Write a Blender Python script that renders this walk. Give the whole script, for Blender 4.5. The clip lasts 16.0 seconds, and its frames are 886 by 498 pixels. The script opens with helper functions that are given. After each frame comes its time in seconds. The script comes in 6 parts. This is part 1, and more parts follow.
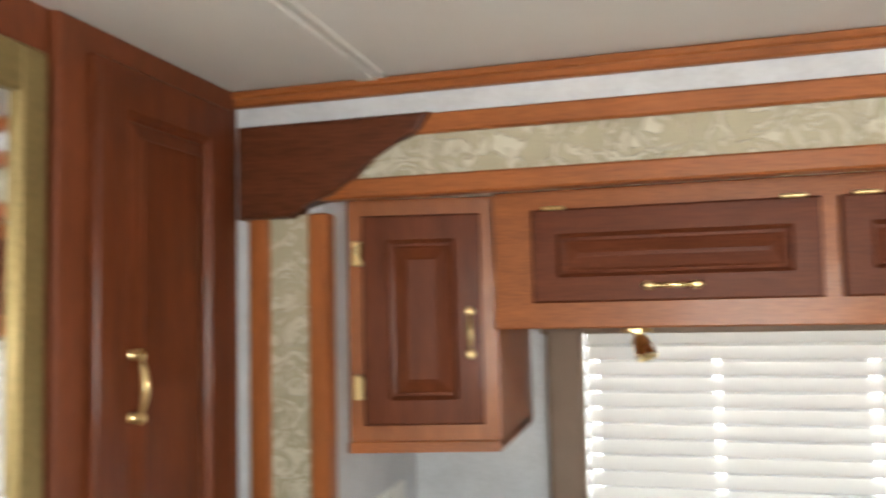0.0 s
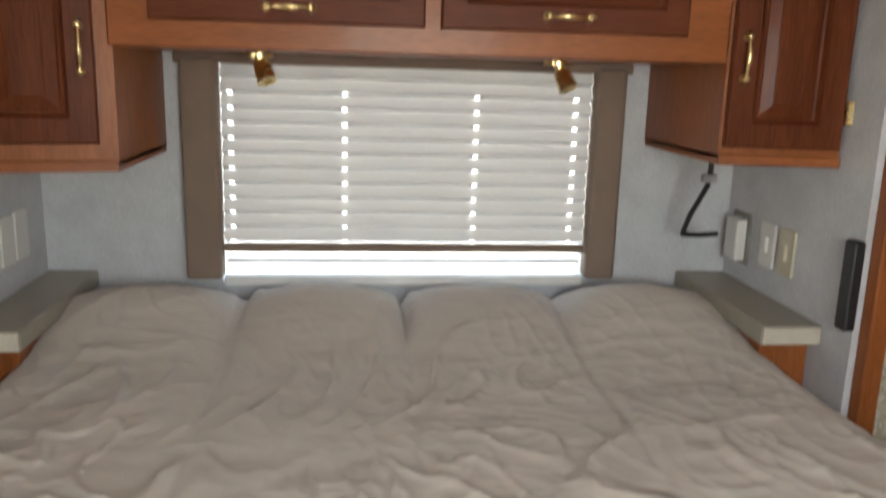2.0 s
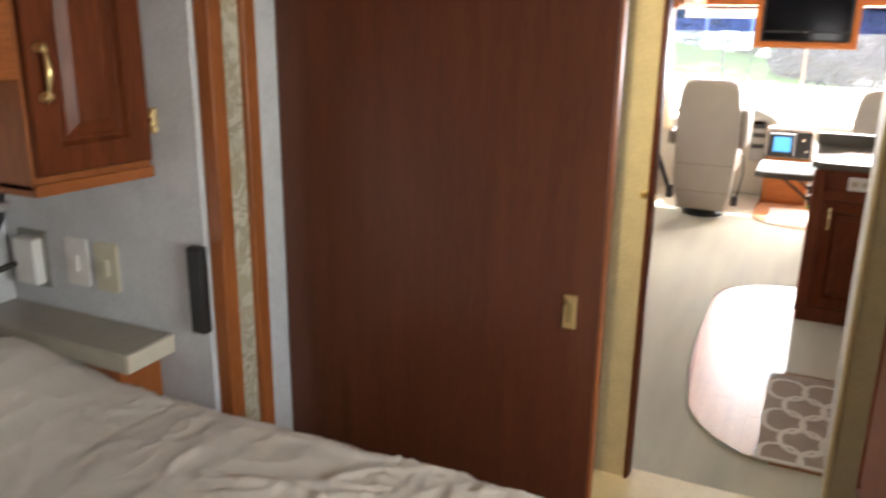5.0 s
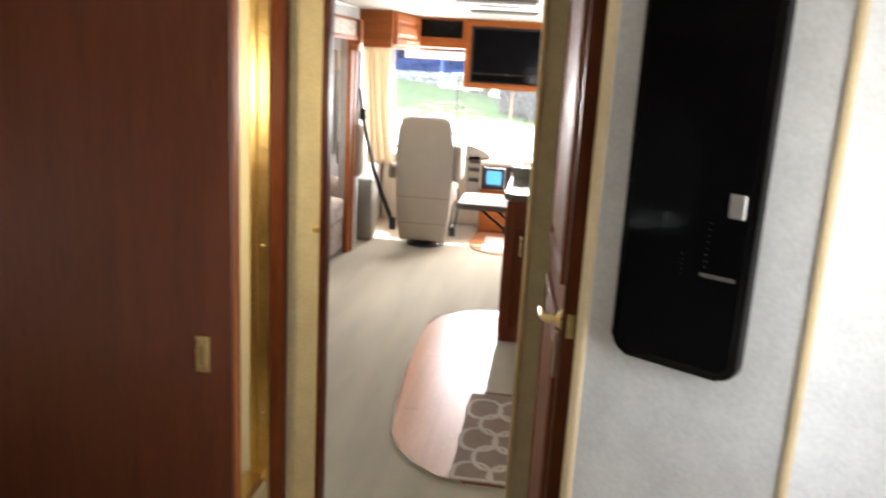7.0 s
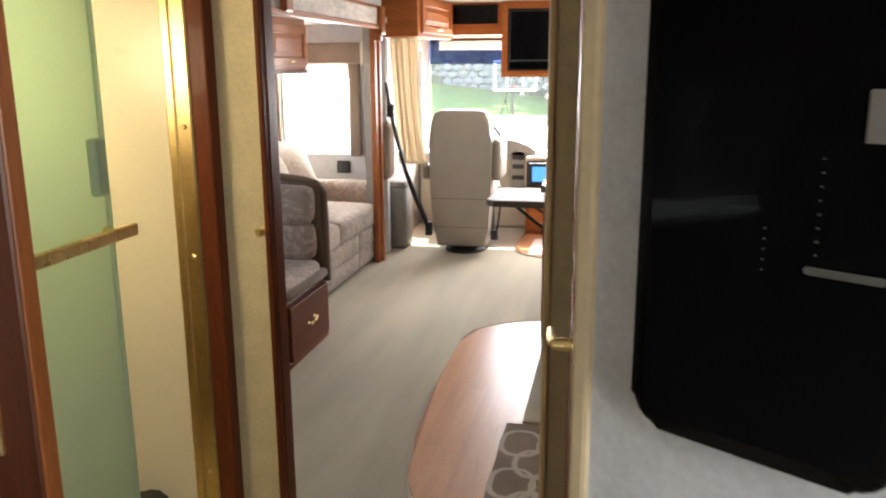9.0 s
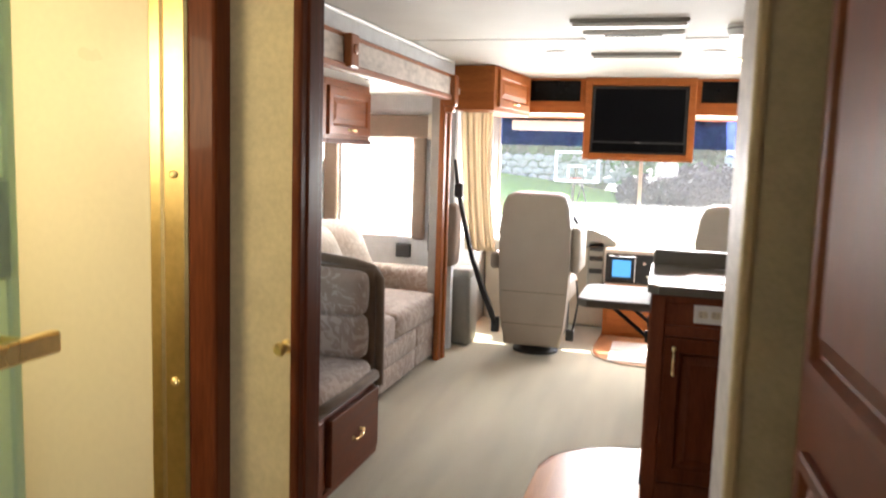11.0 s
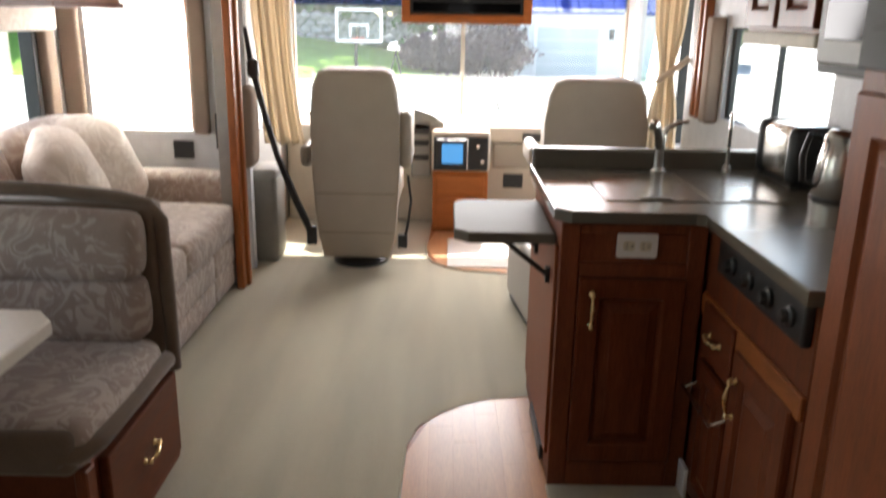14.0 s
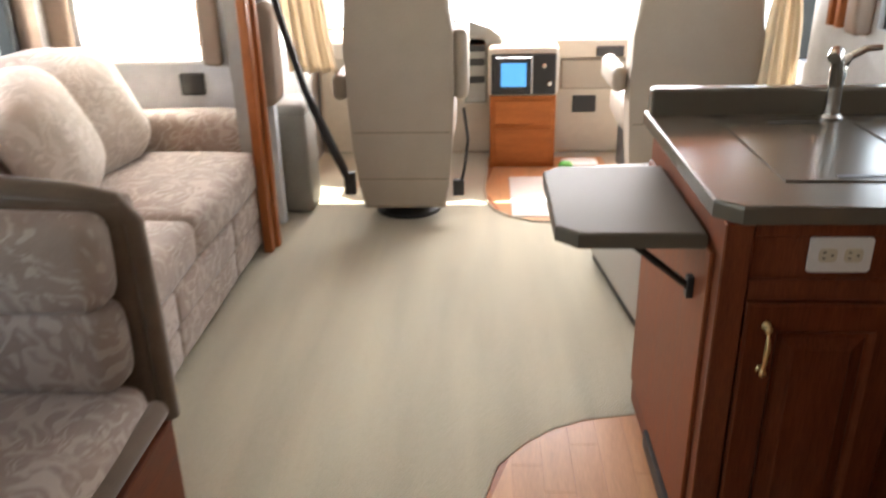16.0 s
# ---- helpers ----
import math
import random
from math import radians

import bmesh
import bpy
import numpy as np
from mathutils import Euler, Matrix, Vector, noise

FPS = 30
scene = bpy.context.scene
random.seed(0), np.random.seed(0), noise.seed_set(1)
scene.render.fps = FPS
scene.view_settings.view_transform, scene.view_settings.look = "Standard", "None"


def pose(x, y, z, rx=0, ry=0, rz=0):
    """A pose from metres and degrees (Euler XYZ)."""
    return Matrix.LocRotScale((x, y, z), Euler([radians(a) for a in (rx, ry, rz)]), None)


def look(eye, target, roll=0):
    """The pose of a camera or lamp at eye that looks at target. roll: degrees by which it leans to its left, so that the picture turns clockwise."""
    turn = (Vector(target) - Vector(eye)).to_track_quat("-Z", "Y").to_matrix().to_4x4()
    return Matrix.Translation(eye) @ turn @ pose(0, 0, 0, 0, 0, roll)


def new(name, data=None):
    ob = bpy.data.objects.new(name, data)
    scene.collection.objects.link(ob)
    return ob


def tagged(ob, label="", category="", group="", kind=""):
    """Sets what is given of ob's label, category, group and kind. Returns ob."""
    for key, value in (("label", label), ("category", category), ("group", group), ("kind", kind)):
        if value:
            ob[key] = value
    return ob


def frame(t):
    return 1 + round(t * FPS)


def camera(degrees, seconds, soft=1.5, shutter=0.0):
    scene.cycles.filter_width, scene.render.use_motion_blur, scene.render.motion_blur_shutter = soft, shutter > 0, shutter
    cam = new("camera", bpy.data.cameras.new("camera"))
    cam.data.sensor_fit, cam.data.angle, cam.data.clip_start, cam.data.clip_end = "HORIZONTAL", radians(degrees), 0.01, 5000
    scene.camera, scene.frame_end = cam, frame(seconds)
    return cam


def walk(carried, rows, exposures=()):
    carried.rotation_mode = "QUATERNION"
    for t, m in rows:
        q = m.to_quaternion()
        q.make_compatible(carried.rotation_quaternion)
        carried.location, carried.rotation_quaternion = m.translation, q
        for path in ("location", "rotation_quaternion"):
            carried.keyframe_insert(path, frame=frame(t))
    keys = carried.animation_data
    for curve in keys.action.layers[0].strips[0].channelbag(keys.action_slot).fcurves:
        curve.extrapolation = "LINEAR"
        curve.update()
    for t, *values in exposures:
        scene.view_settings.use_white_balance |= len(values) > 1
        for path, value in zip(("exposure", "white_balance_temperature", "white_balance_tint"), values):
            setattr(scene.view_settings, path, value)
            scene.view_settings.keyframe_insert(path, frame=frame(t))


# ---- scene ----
cam = camera(58.0, 16.0, soft=2.0, shutter=0.5)
PATH = [
    (0, (0.827, -2.945, 1.559), (-1.098, -3.469, 1.695), -1.3),
    (0.5, (0.819, -2.832, 1.546), (-1.174, -2.974, 1.645), -0.6),
    (1, (0.829, -2.77, 1.544), (-1.168, -2.667, 1.543), -0.8),
    (1.5, (0.874, -2.735, 1.505), (-1.109, -2.58, 1.303), 0.5),
    (2, (0.883, -2.79, 1.472), (-1.057, -2.576, 1.037), 1.6),
    (2.5, (0.868, -2.933, 1.431), (-0.992, -2.585, 0.781), 2.6),
    (3, (0.803, -3.068, 1.447), (-0.94, -2.448, 0.685), 3.4),
    (3.5, (0.648, -3.101, 1.52), (-0.801, -2.04, 0.64), 0.5),
    (4, (0.583, -3.058, 1.567), (-0.587, -1.698, 0.684), 1.6),
    (4.5, (0.537, -3.001, 1.594), (-0.481, -1.465, 0.817), 1.9),
    (4.7, (0.5, -2.998, 1.617), (-0.44, -1.356, 0.967), 1.6),
    (6.8, (0.704, -2.93, 1.643), (0.398, -1.002, 1.205), 3.8),
    (7, (0.738, -2.902, 1.635), (0.494, -0.972, 1.173), 3.2),
    (7.5, (0.794, -2.856, 1.621), (0.698, -0.92, 1.126), 1.2),
    (8, (0.802, -2.635, 1.5), (0.674, -0.688, 1.06), -0.4),
    (8.5, (0.845, -2.434, 1.495), (0.555, -0.507, 1.044), -1.3),
    (11, (0.571, -1.6, 1.389), (0.029, 0.311, 1.155), 1.8),
    (11.5, (0.414, -1.382, 1.507), (0.187, 0.602, 1.389), 0.9),
    (12, (0.354, -1.256, 1.513), (0.3, 0.742, 1.446), 0.4),
    (12.5, (0.375, -1.042, 1.501), (0.338, 0.956, 1.423), -0.4),
    (13, (0.363, -0.867, 1.462), (0.315, 1.125, 1.29), -0.3),
    (13.5, (0.229, -0.668, 1.454), (0.227, 1.299, 1.094), 0.5),
    (14, (0.179, -0.576, 1.424), (0.179, 1.346, 0.867), 1.0),
    (14.5, (0.211, -0.346, 1.374), (0.079, 1.469, 0.543), -0.5),
    (15, (0.24, -0.176, 1.361), (-0.002, 1.561, 0.398), -1.2),
    (15.5, (0.154, 0.025, 1.394), (-0.085, 1.802, 0.507), -1.6),
    (16, (0.063, 0.226, 1.421), (-0.038, 2.062, 0.634), -1.2),
]
walk(cam, [(t, look(eye, target, roll)) for t, eye, target, roll in PATH], [(0, 3.7), (0.7, 3.6), (1.5, 3.3), (2.5, 2.95), (3.5, 3.0), (4.5, 3.2), (7.0, 3.0), (8.5, 2.6), (10.8, 2.7), (11.5, 2.35), (12, 2.2), (13.5, 1.9), (14.3, 2.2), (15, 2.75), (15.5, 2.95), (16, 2.6)])

# ---- light ----
world = bpy.data.worlds.new("world")
scene.world = world
world.use_nodes = True
wn = world.node_tree.nodes
sky = wn.new("ShaderNodeTexSky")
sky.sky_type, sky.sun_disc = "NISHITA", False
SUN_ELEV, SUN_AZ = 50.0, 8.0
sky.sun_elevation, sky.sun_rotation = radians(SUN_ELEV), radians(SUN_AZ)
wn["Background"].inputs[1].default_value = 0.15
world.node_tree.links.new(sky.outputs[0], wn["Background"].inputs[0])
sun = new("sun", bpy.data.lights.new("sun", "SUN"))
sun.data.energy, sun.data.angle, sun.data.color = 5.0, radians(0.5), (1.0, 0.95, 0.87)
SUN_FROM = Vector((math.sin(radians(SUN_AZ)) * math.cos(radians(SUN_ELEV)), math.cos(radians(SUN_AZ)) * math.cos(radians(SUN_ELEV)), math.sin(radians(SUN_ELEV))))
sun.matrix_world = look(tuple(SUN_FROM * 20), (0, 0, 0))


def window_light(name, eye, target, w, h, watts, color=(1, 0.98, 0.95)):
    """Sky light coming in through one window opening."""
    d = bpy.data.lights.new(name, "AREA")
    d.shape, d.size, d.size_y, d.energy, d.color = "RECTANGLE", w, h, watts, color
    ob = new(name, d)
    ob.matrix_world = look(eye, target)
    return ob


window_light("windshield_daylight", (0.28, 5.42, 1.25), (0.28, 4.0, 0.55), 2.2, 0.85, 36, (1.0, 0.955, 0.95))
window_light("bedroom_blind_daylight", (-1.30, -2.65, 1.2), (0, -2.65, 1.1), 0.95, 0.5, 0.3)
# added fill for the bed, set in an assumed, unseen side window
window_light("bedroom_side_fill", (1.47, -2.50, 1.42), (-0.6, -2.3, 1.0), 0.7, 0.55, 2.1, (1.0, 0.96, 0.91))
window_light("slide_end_daylight", (-1.49, 3.90, 1.15), (-1.49, 2.0, 0.9), 0.55, 0.65, 8, (1.0, 0.96, 0.95))
window_light("slide_side_daylight", (-1.86, 2.6, 1.1), (0, 2.6, 0.8), 0.5, 1.3, 4.4, (1.0, 0.96, 0.93))
window_light("kitchen_daylight", (1.512, 2.75, 1.19), (0, 2.75, 1.19), 0.9, 0.35, 0.7)
window_light("dinette_daylight", (-1.86, 0.6, 1.1), (0, 0.6, 0.8), 0.5, 1.0, 1.0)
shower_bulb = new("shower_bulb", bpy.data.lights.new("shower_bulb", "POINT"))
shower_bulb.data.energy, shower_bulb.data.color, shower_bulb.data.shadow_soft_size = 1.6, (1.0, 0.84, 0.55), 0.12
shower_bulb.location = (-0.42, -1.12, 1.5)


# ---- materials ----
def material(name, color, rough=0.5, metal=0.0, vary=0.12, scale=6.0, fine=60.0, bump=0.1, spec=0.5, stretch=(1, 1, 1), second=None, bump_dist=0.002, sheen=0.0, coat=0.0):
    """Procedural surface: coarse stains and fine grain in colour, and grain in relief."""
    m = bpy.data.materials.new(name)
    m.use_nodes = True
    n, l = m.node_tree.nodes, m.node_tree.links
    b = n["Principled BSDF"]
    co = n.new("ShaderNodeTexCoord")
    mp = n.new("ShaderNodeMapping")
    mp.inputs["Scale"].default_value = stretch
    l.new(co.outputs["Object"], mp.inputs[0])
    big, small = n.new("ShaderNodeTexNoise"), n.new("ShaderNodeTexNoise")
    big.inputs["Scale"].default_value, small.inputs["Scale"].default_value = scale, fine
    big.inputs["Detail"].default_value, small.inputs["Detail"].default_value = 5, 3
    for t in (big, small):
        l.new(mp.outputs[0], t.inputs["Vector"])
    add = n.new("ShaderNodeMath")
    add.operation = "ADD"
    l.new(big.outputs[0], add.inputs[0])
    l.new(small.outputs[0], add.inputs[1])
    ramp = n.new("ShaderNodeMapRange")
    ramp.inputs[1].default_value, ramp.inputs[2].default_value = 0.7, 1.3
    l.new(add.outputs[0], ramp.inputs[0])
    mix = n.new("ShaderNodeMix")
    mix.data_type = "RGBA"
    dark = [c * (1 - vary) for c in color]
    light = second if second else [min(1, c * (1 + vary)) for c in color]
    mix.inputs[6].default_value, mix.inputs[7].default_value = (*dark, 1), (*light, 1)
    l.new(ramp.outputs[0], mix.inputs[0])
    l.new(mix.outputs[2], b.inputs["Base Color"])
    rr = n.new("ShaderNodeMapRange")
    rr.inputs[3].default_value, rr.inputs[4].default_value = max(0.02, rough - 0.08), min(1, rough + 0.08)
    l.new(big.outputs[0], rr.inputs[0])
    l.new(rr.outputs[0], b.inputs["Roughness"])
    b.inputs["Metallic"].default_value = metal
    b.inputs["Specular IOR Level"].default_value = spec
    b.inputs["Sheen Weight"].default_value = sheen
    b.inputs["Coat Weight"].default_value = coat
    if bump:
        bp = n.new("ShaderNodeBump")
        bp.inputs["Strength"].default_value, bp.inputs["Distance"].default_value = bump, bump_dist
        l.new(small.outputs[0], bp.inputs["Height"])
        l.new(bp.outputs[0], b.inputs["Normal"])
    return m


def patterned(name, ground, figure, scale, rough=0.85, bump=0.4, relief=0.25):
    """Woven fabric with curling leaf-like figures."""
    m = material(name, ground, rough, 0, 0.15, 9, 400, bump, 0.2, sheen=0.3)
    n, l = m.node_tree.nodes, m.node_tree.links
    mix = next(x for x in n if x.bl_idname == "ShaderNodeMix")
    co = n.new("ShaderNodeTexCoord")
    warp = n.new("ShaderNodeTexNoise")
    warp.inputs["Scale"].default_value, warp.inputs["Detail"].default_value = scale * 0.6, 1.5
    l.new(co.outputs["Object"], warp.inputs["Vector"])
    vm = n.new("ShaderNodeVectorMath")
    vm.operation = "MULTIPLY_ADD"
    vm.inputs[1].default_value = (0.5, 0.5, 0.5)
    l.new(warp.outputs["Color"], vm.inputs[0])
    l.new(co.outputs["Object"], vm.inputs[2])
    vor = n.new("ShaderNodeTexNoise")
    vor.inputs["Scale"].default_value, vor.inputs["Detail"].default_value, vor.inputs["Distortion"].default_value = scale, 2.5, 2.2
    l.new(vm.outputs[0], vor.inputs["Vector"])
    r = n.new("ShaderNodeValToRGB")
    e = r.color_ramp.elements
    e[0].position, e[1].position = 0.50, 0.56
    e[0].color, e[1].color = (0, 0, 0, 1), (1, 1, 1, 1)
    l.new(vor.outputs[0], r.inputs[0])
    top = n.new("ShaderNodeMix")
    top.data_type = "RGBA"
    top.inputs[7].default_value = (*figure, 1)
    l.new(r.outputs[0], top.inputs[0])
    l.new(mix.outputs[2], top.inputs[6])
    l.new(top.outputs[2], n["Principled BSDF"].inputs["Base Color"])
    emboss = n.new("ShaderNodeBump")
    emboss.inputs["Strength"].default_value, emboss.inputs["Distance"].default_value = relief, 0.003
    l.new(r.outputs[0], emboss.inputs["Height"])
    l.new(n["Principled BSDF"].inputs["Normal"].links[0].from_socket, emboss.inputs["Normal"])
    l.new(emboss.outputs[0], n["Principled BSDF"].inputs["Normal"])
    return m


WOOD_DARK = material("cherry_panel", (0.13, 0.034, 0.0125), 0.36, 0, 0.28, 5, 32, 0.04, 0.12, (6, 6, 0.6), coat=0.05)
WOOD_DARK_H = material("cherry_panel_horizontal", (0.13, 0.034, 0.0125), 0.46, 0, 0.22, 5, 30, 0.03, 0.18, (6, 0.6, 6))
WOOD = material("cherry_frame", (0.30, 0.092, 0.024), 0.4, 0, 0.25, 5, 45, 0.05, 0.35, (6, 6, 0.7), coat=0.05)
WOOD_H = material("cherry_frame_horizontal", (0.30, 0.092, 0.024), 0.4, 0, 0.25, 5, 45, 0.05, 0.35, (6, 0.7, 6), coat=0.05)
WOOD_FRONT = material("cherry_front", (0.36, 0.115, 0.032), 0.58, 0, 0.2, 5, 45, 0.05, 0.12, (0.7, 6, 6))
WOOD_DOOR = material("cherry_slab", (0.105, 0.030, 0.012), 0.4, 0, 0.25, 4, 50, 0.06, 0.5, (7, 7, 0.5))
WALL = material("grey_wallpaper", (0.60, 0.61, 0.62), 0.6, 0, 0.10, 14, 120, 0.25, 0.3)
WOOD_KIT = material("cherry_kitchen", (0.165, 0.045, 0.0165), 0.48, 0, 0.25, 5, 45, 0.05, 0.25, (6, 6, 0.7))
WOOD_FRIDGE = material("cherry_refrigerator", (0.22, 0.062, 0.022), 0.5, 0, 0.2, 5, 45, 0.05, 0.25, (6, 6, 0.7))
VINYL = material("cream_vinyl_floor", (0.76, 0.65, 0.44), 0.35, 0, 0.08, 6, 80, 0.03)
WALL_CREAM = material("cream_wallpaper", (0.47, 0.41, 0.30), 0.6, 0, 0.10, 16, 110, 0.25, 0.3)
WALL_SPONGE = material("sponged_wallpaper", (0.53, 0.465, 0.41), 0.6, 0, 0.24, 11, 40, 0.1, 0.2, (1, 0.4, 1))
# cream wallpaper with the shower's golden light put into its colour
POST_LIT = material("lit_post_wallpaper", (0.62, 0.52, 0.33), 0.6, 0, 0.10, 16, 110, 0.15, 0.3)
TRIM_CREAM = material("cream_trim", (0.60, 0.48, 0.30), 0.5, 0, 0.06, 10, 80, 0.05)
CEILING = material("ceiling_vinyl", (0.70, 0.68, 0.635), 0.7, 0, 0.04, 5, 200, 0.2, 0.3)
CARPET = material("carpet_loop", (0.51, 0.47, 0.34), 0.85, 0, 0.2, 3.2, 260, 0.5, 0.25, (2.2, 0.22, 1), sheen=0.3, bump_dist=0.003)


def add_weave(m, scale, depth):
    """Diagonal rows of carpet loops, in relief and colour."""
    n, l = m.node_tree.nodes, m.node_tree.links
    b = n["Principled BSDF"]
    co = n.new("ShaderNodeTexCoord")
    waves = []
    for ang in (38, -52):
        mp, wv = n.new("ShaderNodeMapping"), n.new("ShaderNodeTexWave")
        mp.inputs["Rotation"].default_value = (0, 0, radians(ang))
        wv.inputs["Scale"].default_value, wv.inputs["Distortion"].default_value, wv.inputs["Detail Scale"].default_value = scale, 1.5, 3
        l.new(co.outputs["Object"], mp.inputs[0])
        l.new(mp.outputs[0], wv.inputs[0])
        waves.append(wv)
    mul = n.new("ShaderNodeMath")
    mul.operation = "MULTIPLY"
    l.new(waves[0].outputs[1], mul.inputs[0])
    l.new(waves[1].outputs[1], mul.inputs[1])
    old = b.inputs["Base Color"].links[0].from_socket
    mx = n.new("ShaderNodeMix")
    mx.data_type, mx.blend_type = "RGBA", "MULTIPLY"
    rg = n.new("ShaderNodeMapRange")
    rg.inputs[3].default_value, rg.inputs[4].default_value = 0.84, 1.04
    l.new(mul.outputs[0], rg.inputs[0])
    cb = n.new("ShaderNodeCombineColor")
    for i in range(3):
        l.new(rg.outputs[0], cb.inputs[i])
    mx.inputs[0].default_value = 1
    l.new(old, mx.inputs[6])
    l.new(cb.outputs[0], mx.inputs[7])
    l.new(mx.outputs[2], b.inputs["Base Color"])
    bp = n.new("ShaderNodeBump")
    bp.inputs["Strength"].default_value, bp.inputs["Distance"].default_value = 0.8, depth
    l.new(mul.outputs[0], bp.inputs["Height"])
    l.new(b.inputs["Normal"].links[0].from_socket, bp.inputs["Normal"])
    l.new(bp.outputs[0], b.inputs["Normal"])


add_weave(CARPET, 34, 0.0024)
FLOOR_WOOD = material("wood_floor", (0.50, 0.255, 0.118), 0.33, 0, 0.14, 3, 30, 0.03, 0.4, (8, 0.8, 1))


def vary_pieces(m, spread):
    """Each piece of the same material gets its own brightness."""
    n, l = m.node_tree.nodes, m.node_tree.links
    b = n["Principled BSDF"]
    old = b.inputs["Base Color"].links[0].from_socket
    oi, rg, hs = n.new("ShaderNodeObjectInfo"), n.new("ShaderNodeMapRange"), n.new("ShaderNodeHueSaturation")
    rg.inputs[3].default_value, rg.inputs[4].default_value = 1 - spread, 1 + spread
    l.new(oi.outputs["Random"], rg.inputs[0])
    l.new(rg.outputs[0], hs.inputs["Value"])
    l.new(old, hs.inputs["Color"])
    l.new(hs.outputs[0], b.inputs["Base Color"])


vary_pieces(FLOOR_WOOD, 0.06)
BEDCLOTH = material("duvet_cotton", (0.60, 0.54, 0.465), 0.85, 0, 0.06, 5, 500, 0.25, 0.2, sheen=0.2)


def add_crumple(m):
    """Fine creases of crumpled cotton, in relief."""
    n, l = m.node_tree.nodes, m.node_tree.links
    b = n["Principled BSDF"]
    co = n.new("ShaderNodeTexCoord")
    last = b.inputs["Normal"].links[0].from_socket
    for scale, dist, stretch, turn in ((4.5, 0.030, (1, 0.32, 1), 40), (8, 0.022, (1, 0.30, 1), -35), (15, 0.012, (1, 0.4, 1), 8)):
        mp, ns, ab = n.new("ShaderNodeMapping"), n.new("ShaderNodeTexNoise"), n.new("ShaderNodeMath")
        mp.inputs["Scale"].default_value, mp.inputs["Rotation"].default_value = stretch, (0, 0, radians(turn))
        ns.inputs["Scale"].default_value, ns.inputs["Detail"].default_value, ns.inputs["Distortion"].default_value, ns.inputs["Roughness"].default_value = scale, 2.5, 0.35, 0.45
        ab.operation = "PINGPONG"
        ab.inputs[1].default_value = 0.5
        bp = n.new("ShaderNodeBump")
        bp.inputs["Strength"].default_value, bp.inputs["Distance"].default_value = 0.9, dist
        l.new(co.outputs["Object"], mp.inputs[0])
        l.new(mp.outputs[0], ns.inputs["Vector"])
        l.new(ns.outputs[0], ab.inputs[0])
        l.new(ab.outputs[0], bp.inputs["Height"])
        l.new(last, bp.inputs["Normal"])
        last = bp.outputs[0]
    l.new(last, b.inputs["Normal"])


add_crumple(BEDCLOTH)
FABRIC = patterned("tapestry_taupe", (0.335, 0.265, 0.22), (0.46, 0.39, 0.335), 9.5)
FABRIC_LIGHT = patterned("tapestry_pillow", (0.58, 0.50, 0.42), (0.68, 0.61, 0.53), 9)
VALANCE_FABRIC = patterned("valance_jacquard", (0.42, 0.375, 0.26), (0.58, 0.545, 0.43), 13, 0.5, 0.3, 1.0)
SHELF = material("grey_shelf_laminate", (0.125, 0.108, 0.083), 0.5, 0, 0.05, 4, 300, 0.02, 0.2)
WELT = material("taupe_suede", (0.15, 0.106, 0.072), 0.9, 0, 0.15, 12, 300, 0.3, 0.2, sheen=0.4)
LEATHER = material("cream_leather", (0.35, 0.30, 0.24), 0.5, 0, 0.06, 6, 180, 0.25, 0.4)
LEATHER_GREY = material("pale_grey_vinyl", (0.47, 0.45, 0.41), 0.5, 0, 0.06, 6, 180, 0.2, 0.35)
LEATHER_SEAM = material("leather_seam", (0.20, 0.165, 0.125), 0.8)
VENT_DARK = material("dark_grey_appliance", (0.085, 0.083, 0.075), 0.6, 0, 0.08, 20, 150, 0.08, 0.2)
COUNTER = material("grey_solid_surface", (0.13, 0.115, 0.09), 0.24, 0, 0.05, 3, 500, 0.0, 0.45)
LEDGE = material("ledge_laminate", (0.33, 0.30, 0.24), 0.35, 0, 0.1, 20, 200, 0.03)
LEDGE_EDGE = material("ledge_edge", (0.62, 0.56, 0.45), 0.4, 0, 0.08, 20, 200, 0.03)
BRASS = material("polished_brass", (0.85, 0.66, 0.32), 0.28, 1, 0.08, 20, 90, 0.02)
BRASS_FRAME = material("brass_anodised", (0.66, 0.50, 0.23), 0.32, 1, 0.1, 12, 90, 0.03)
BRASS_DULL = material("antique_brass", (0.26, 0.19, 0.075), 0.5, 0.6, 0.15, 12, 90, 0.05)
CHROME = material("brushed_nickel", (0.62, 0.60, 0.56), 0.25, 1, 0.05)
STEEL = material("steel", (0.5, 0.5, 0.5), 0.35, 1, 0.05)
BLACK = material("black_plastic", (0.018, 0.018, 0.018), 0.45, 0, 0.2, 20, 150, 0.1)
BLACK_GLOSS = material("black_glass", (0.002, 0.002, 0.0025), 0.05, 0, 0.1, 10, 50, 0, 0.05)
WOOD_CARVED = material("cherry_carved", (0.095, 0.027, 0.011), 0.42, 0, 0.3, 5, 40, 0.05, 0.2, (6, 0.6, 6))
BLACK_SATIN = material("black_satin", (0.002, 0.002, 0.002), 0.25, 0, 0.2, 20, 150, 0.02, 0.12)
SCREEN = material("screen_black", (0.003, 0.003, 0.004), 0.12, 0, 0.1, 10, 50, 0, 0.05)
GREY_PLASTIC = material("grey_plastic", (0.26, 0.25, 0.22), 0.55, 0, 0.08, 20, 150, 0.08)
GREY_FABRIC = material("grey_speaker_cloth", (0.34, 0.33, 0.30), 0.9, 0, 0.1, 20, 300, 0.5)
WHITE = material("white_plastic", (0.78, 0.77, 0.73), 0.4, 0, 0.03, 20, 100, 0.03)
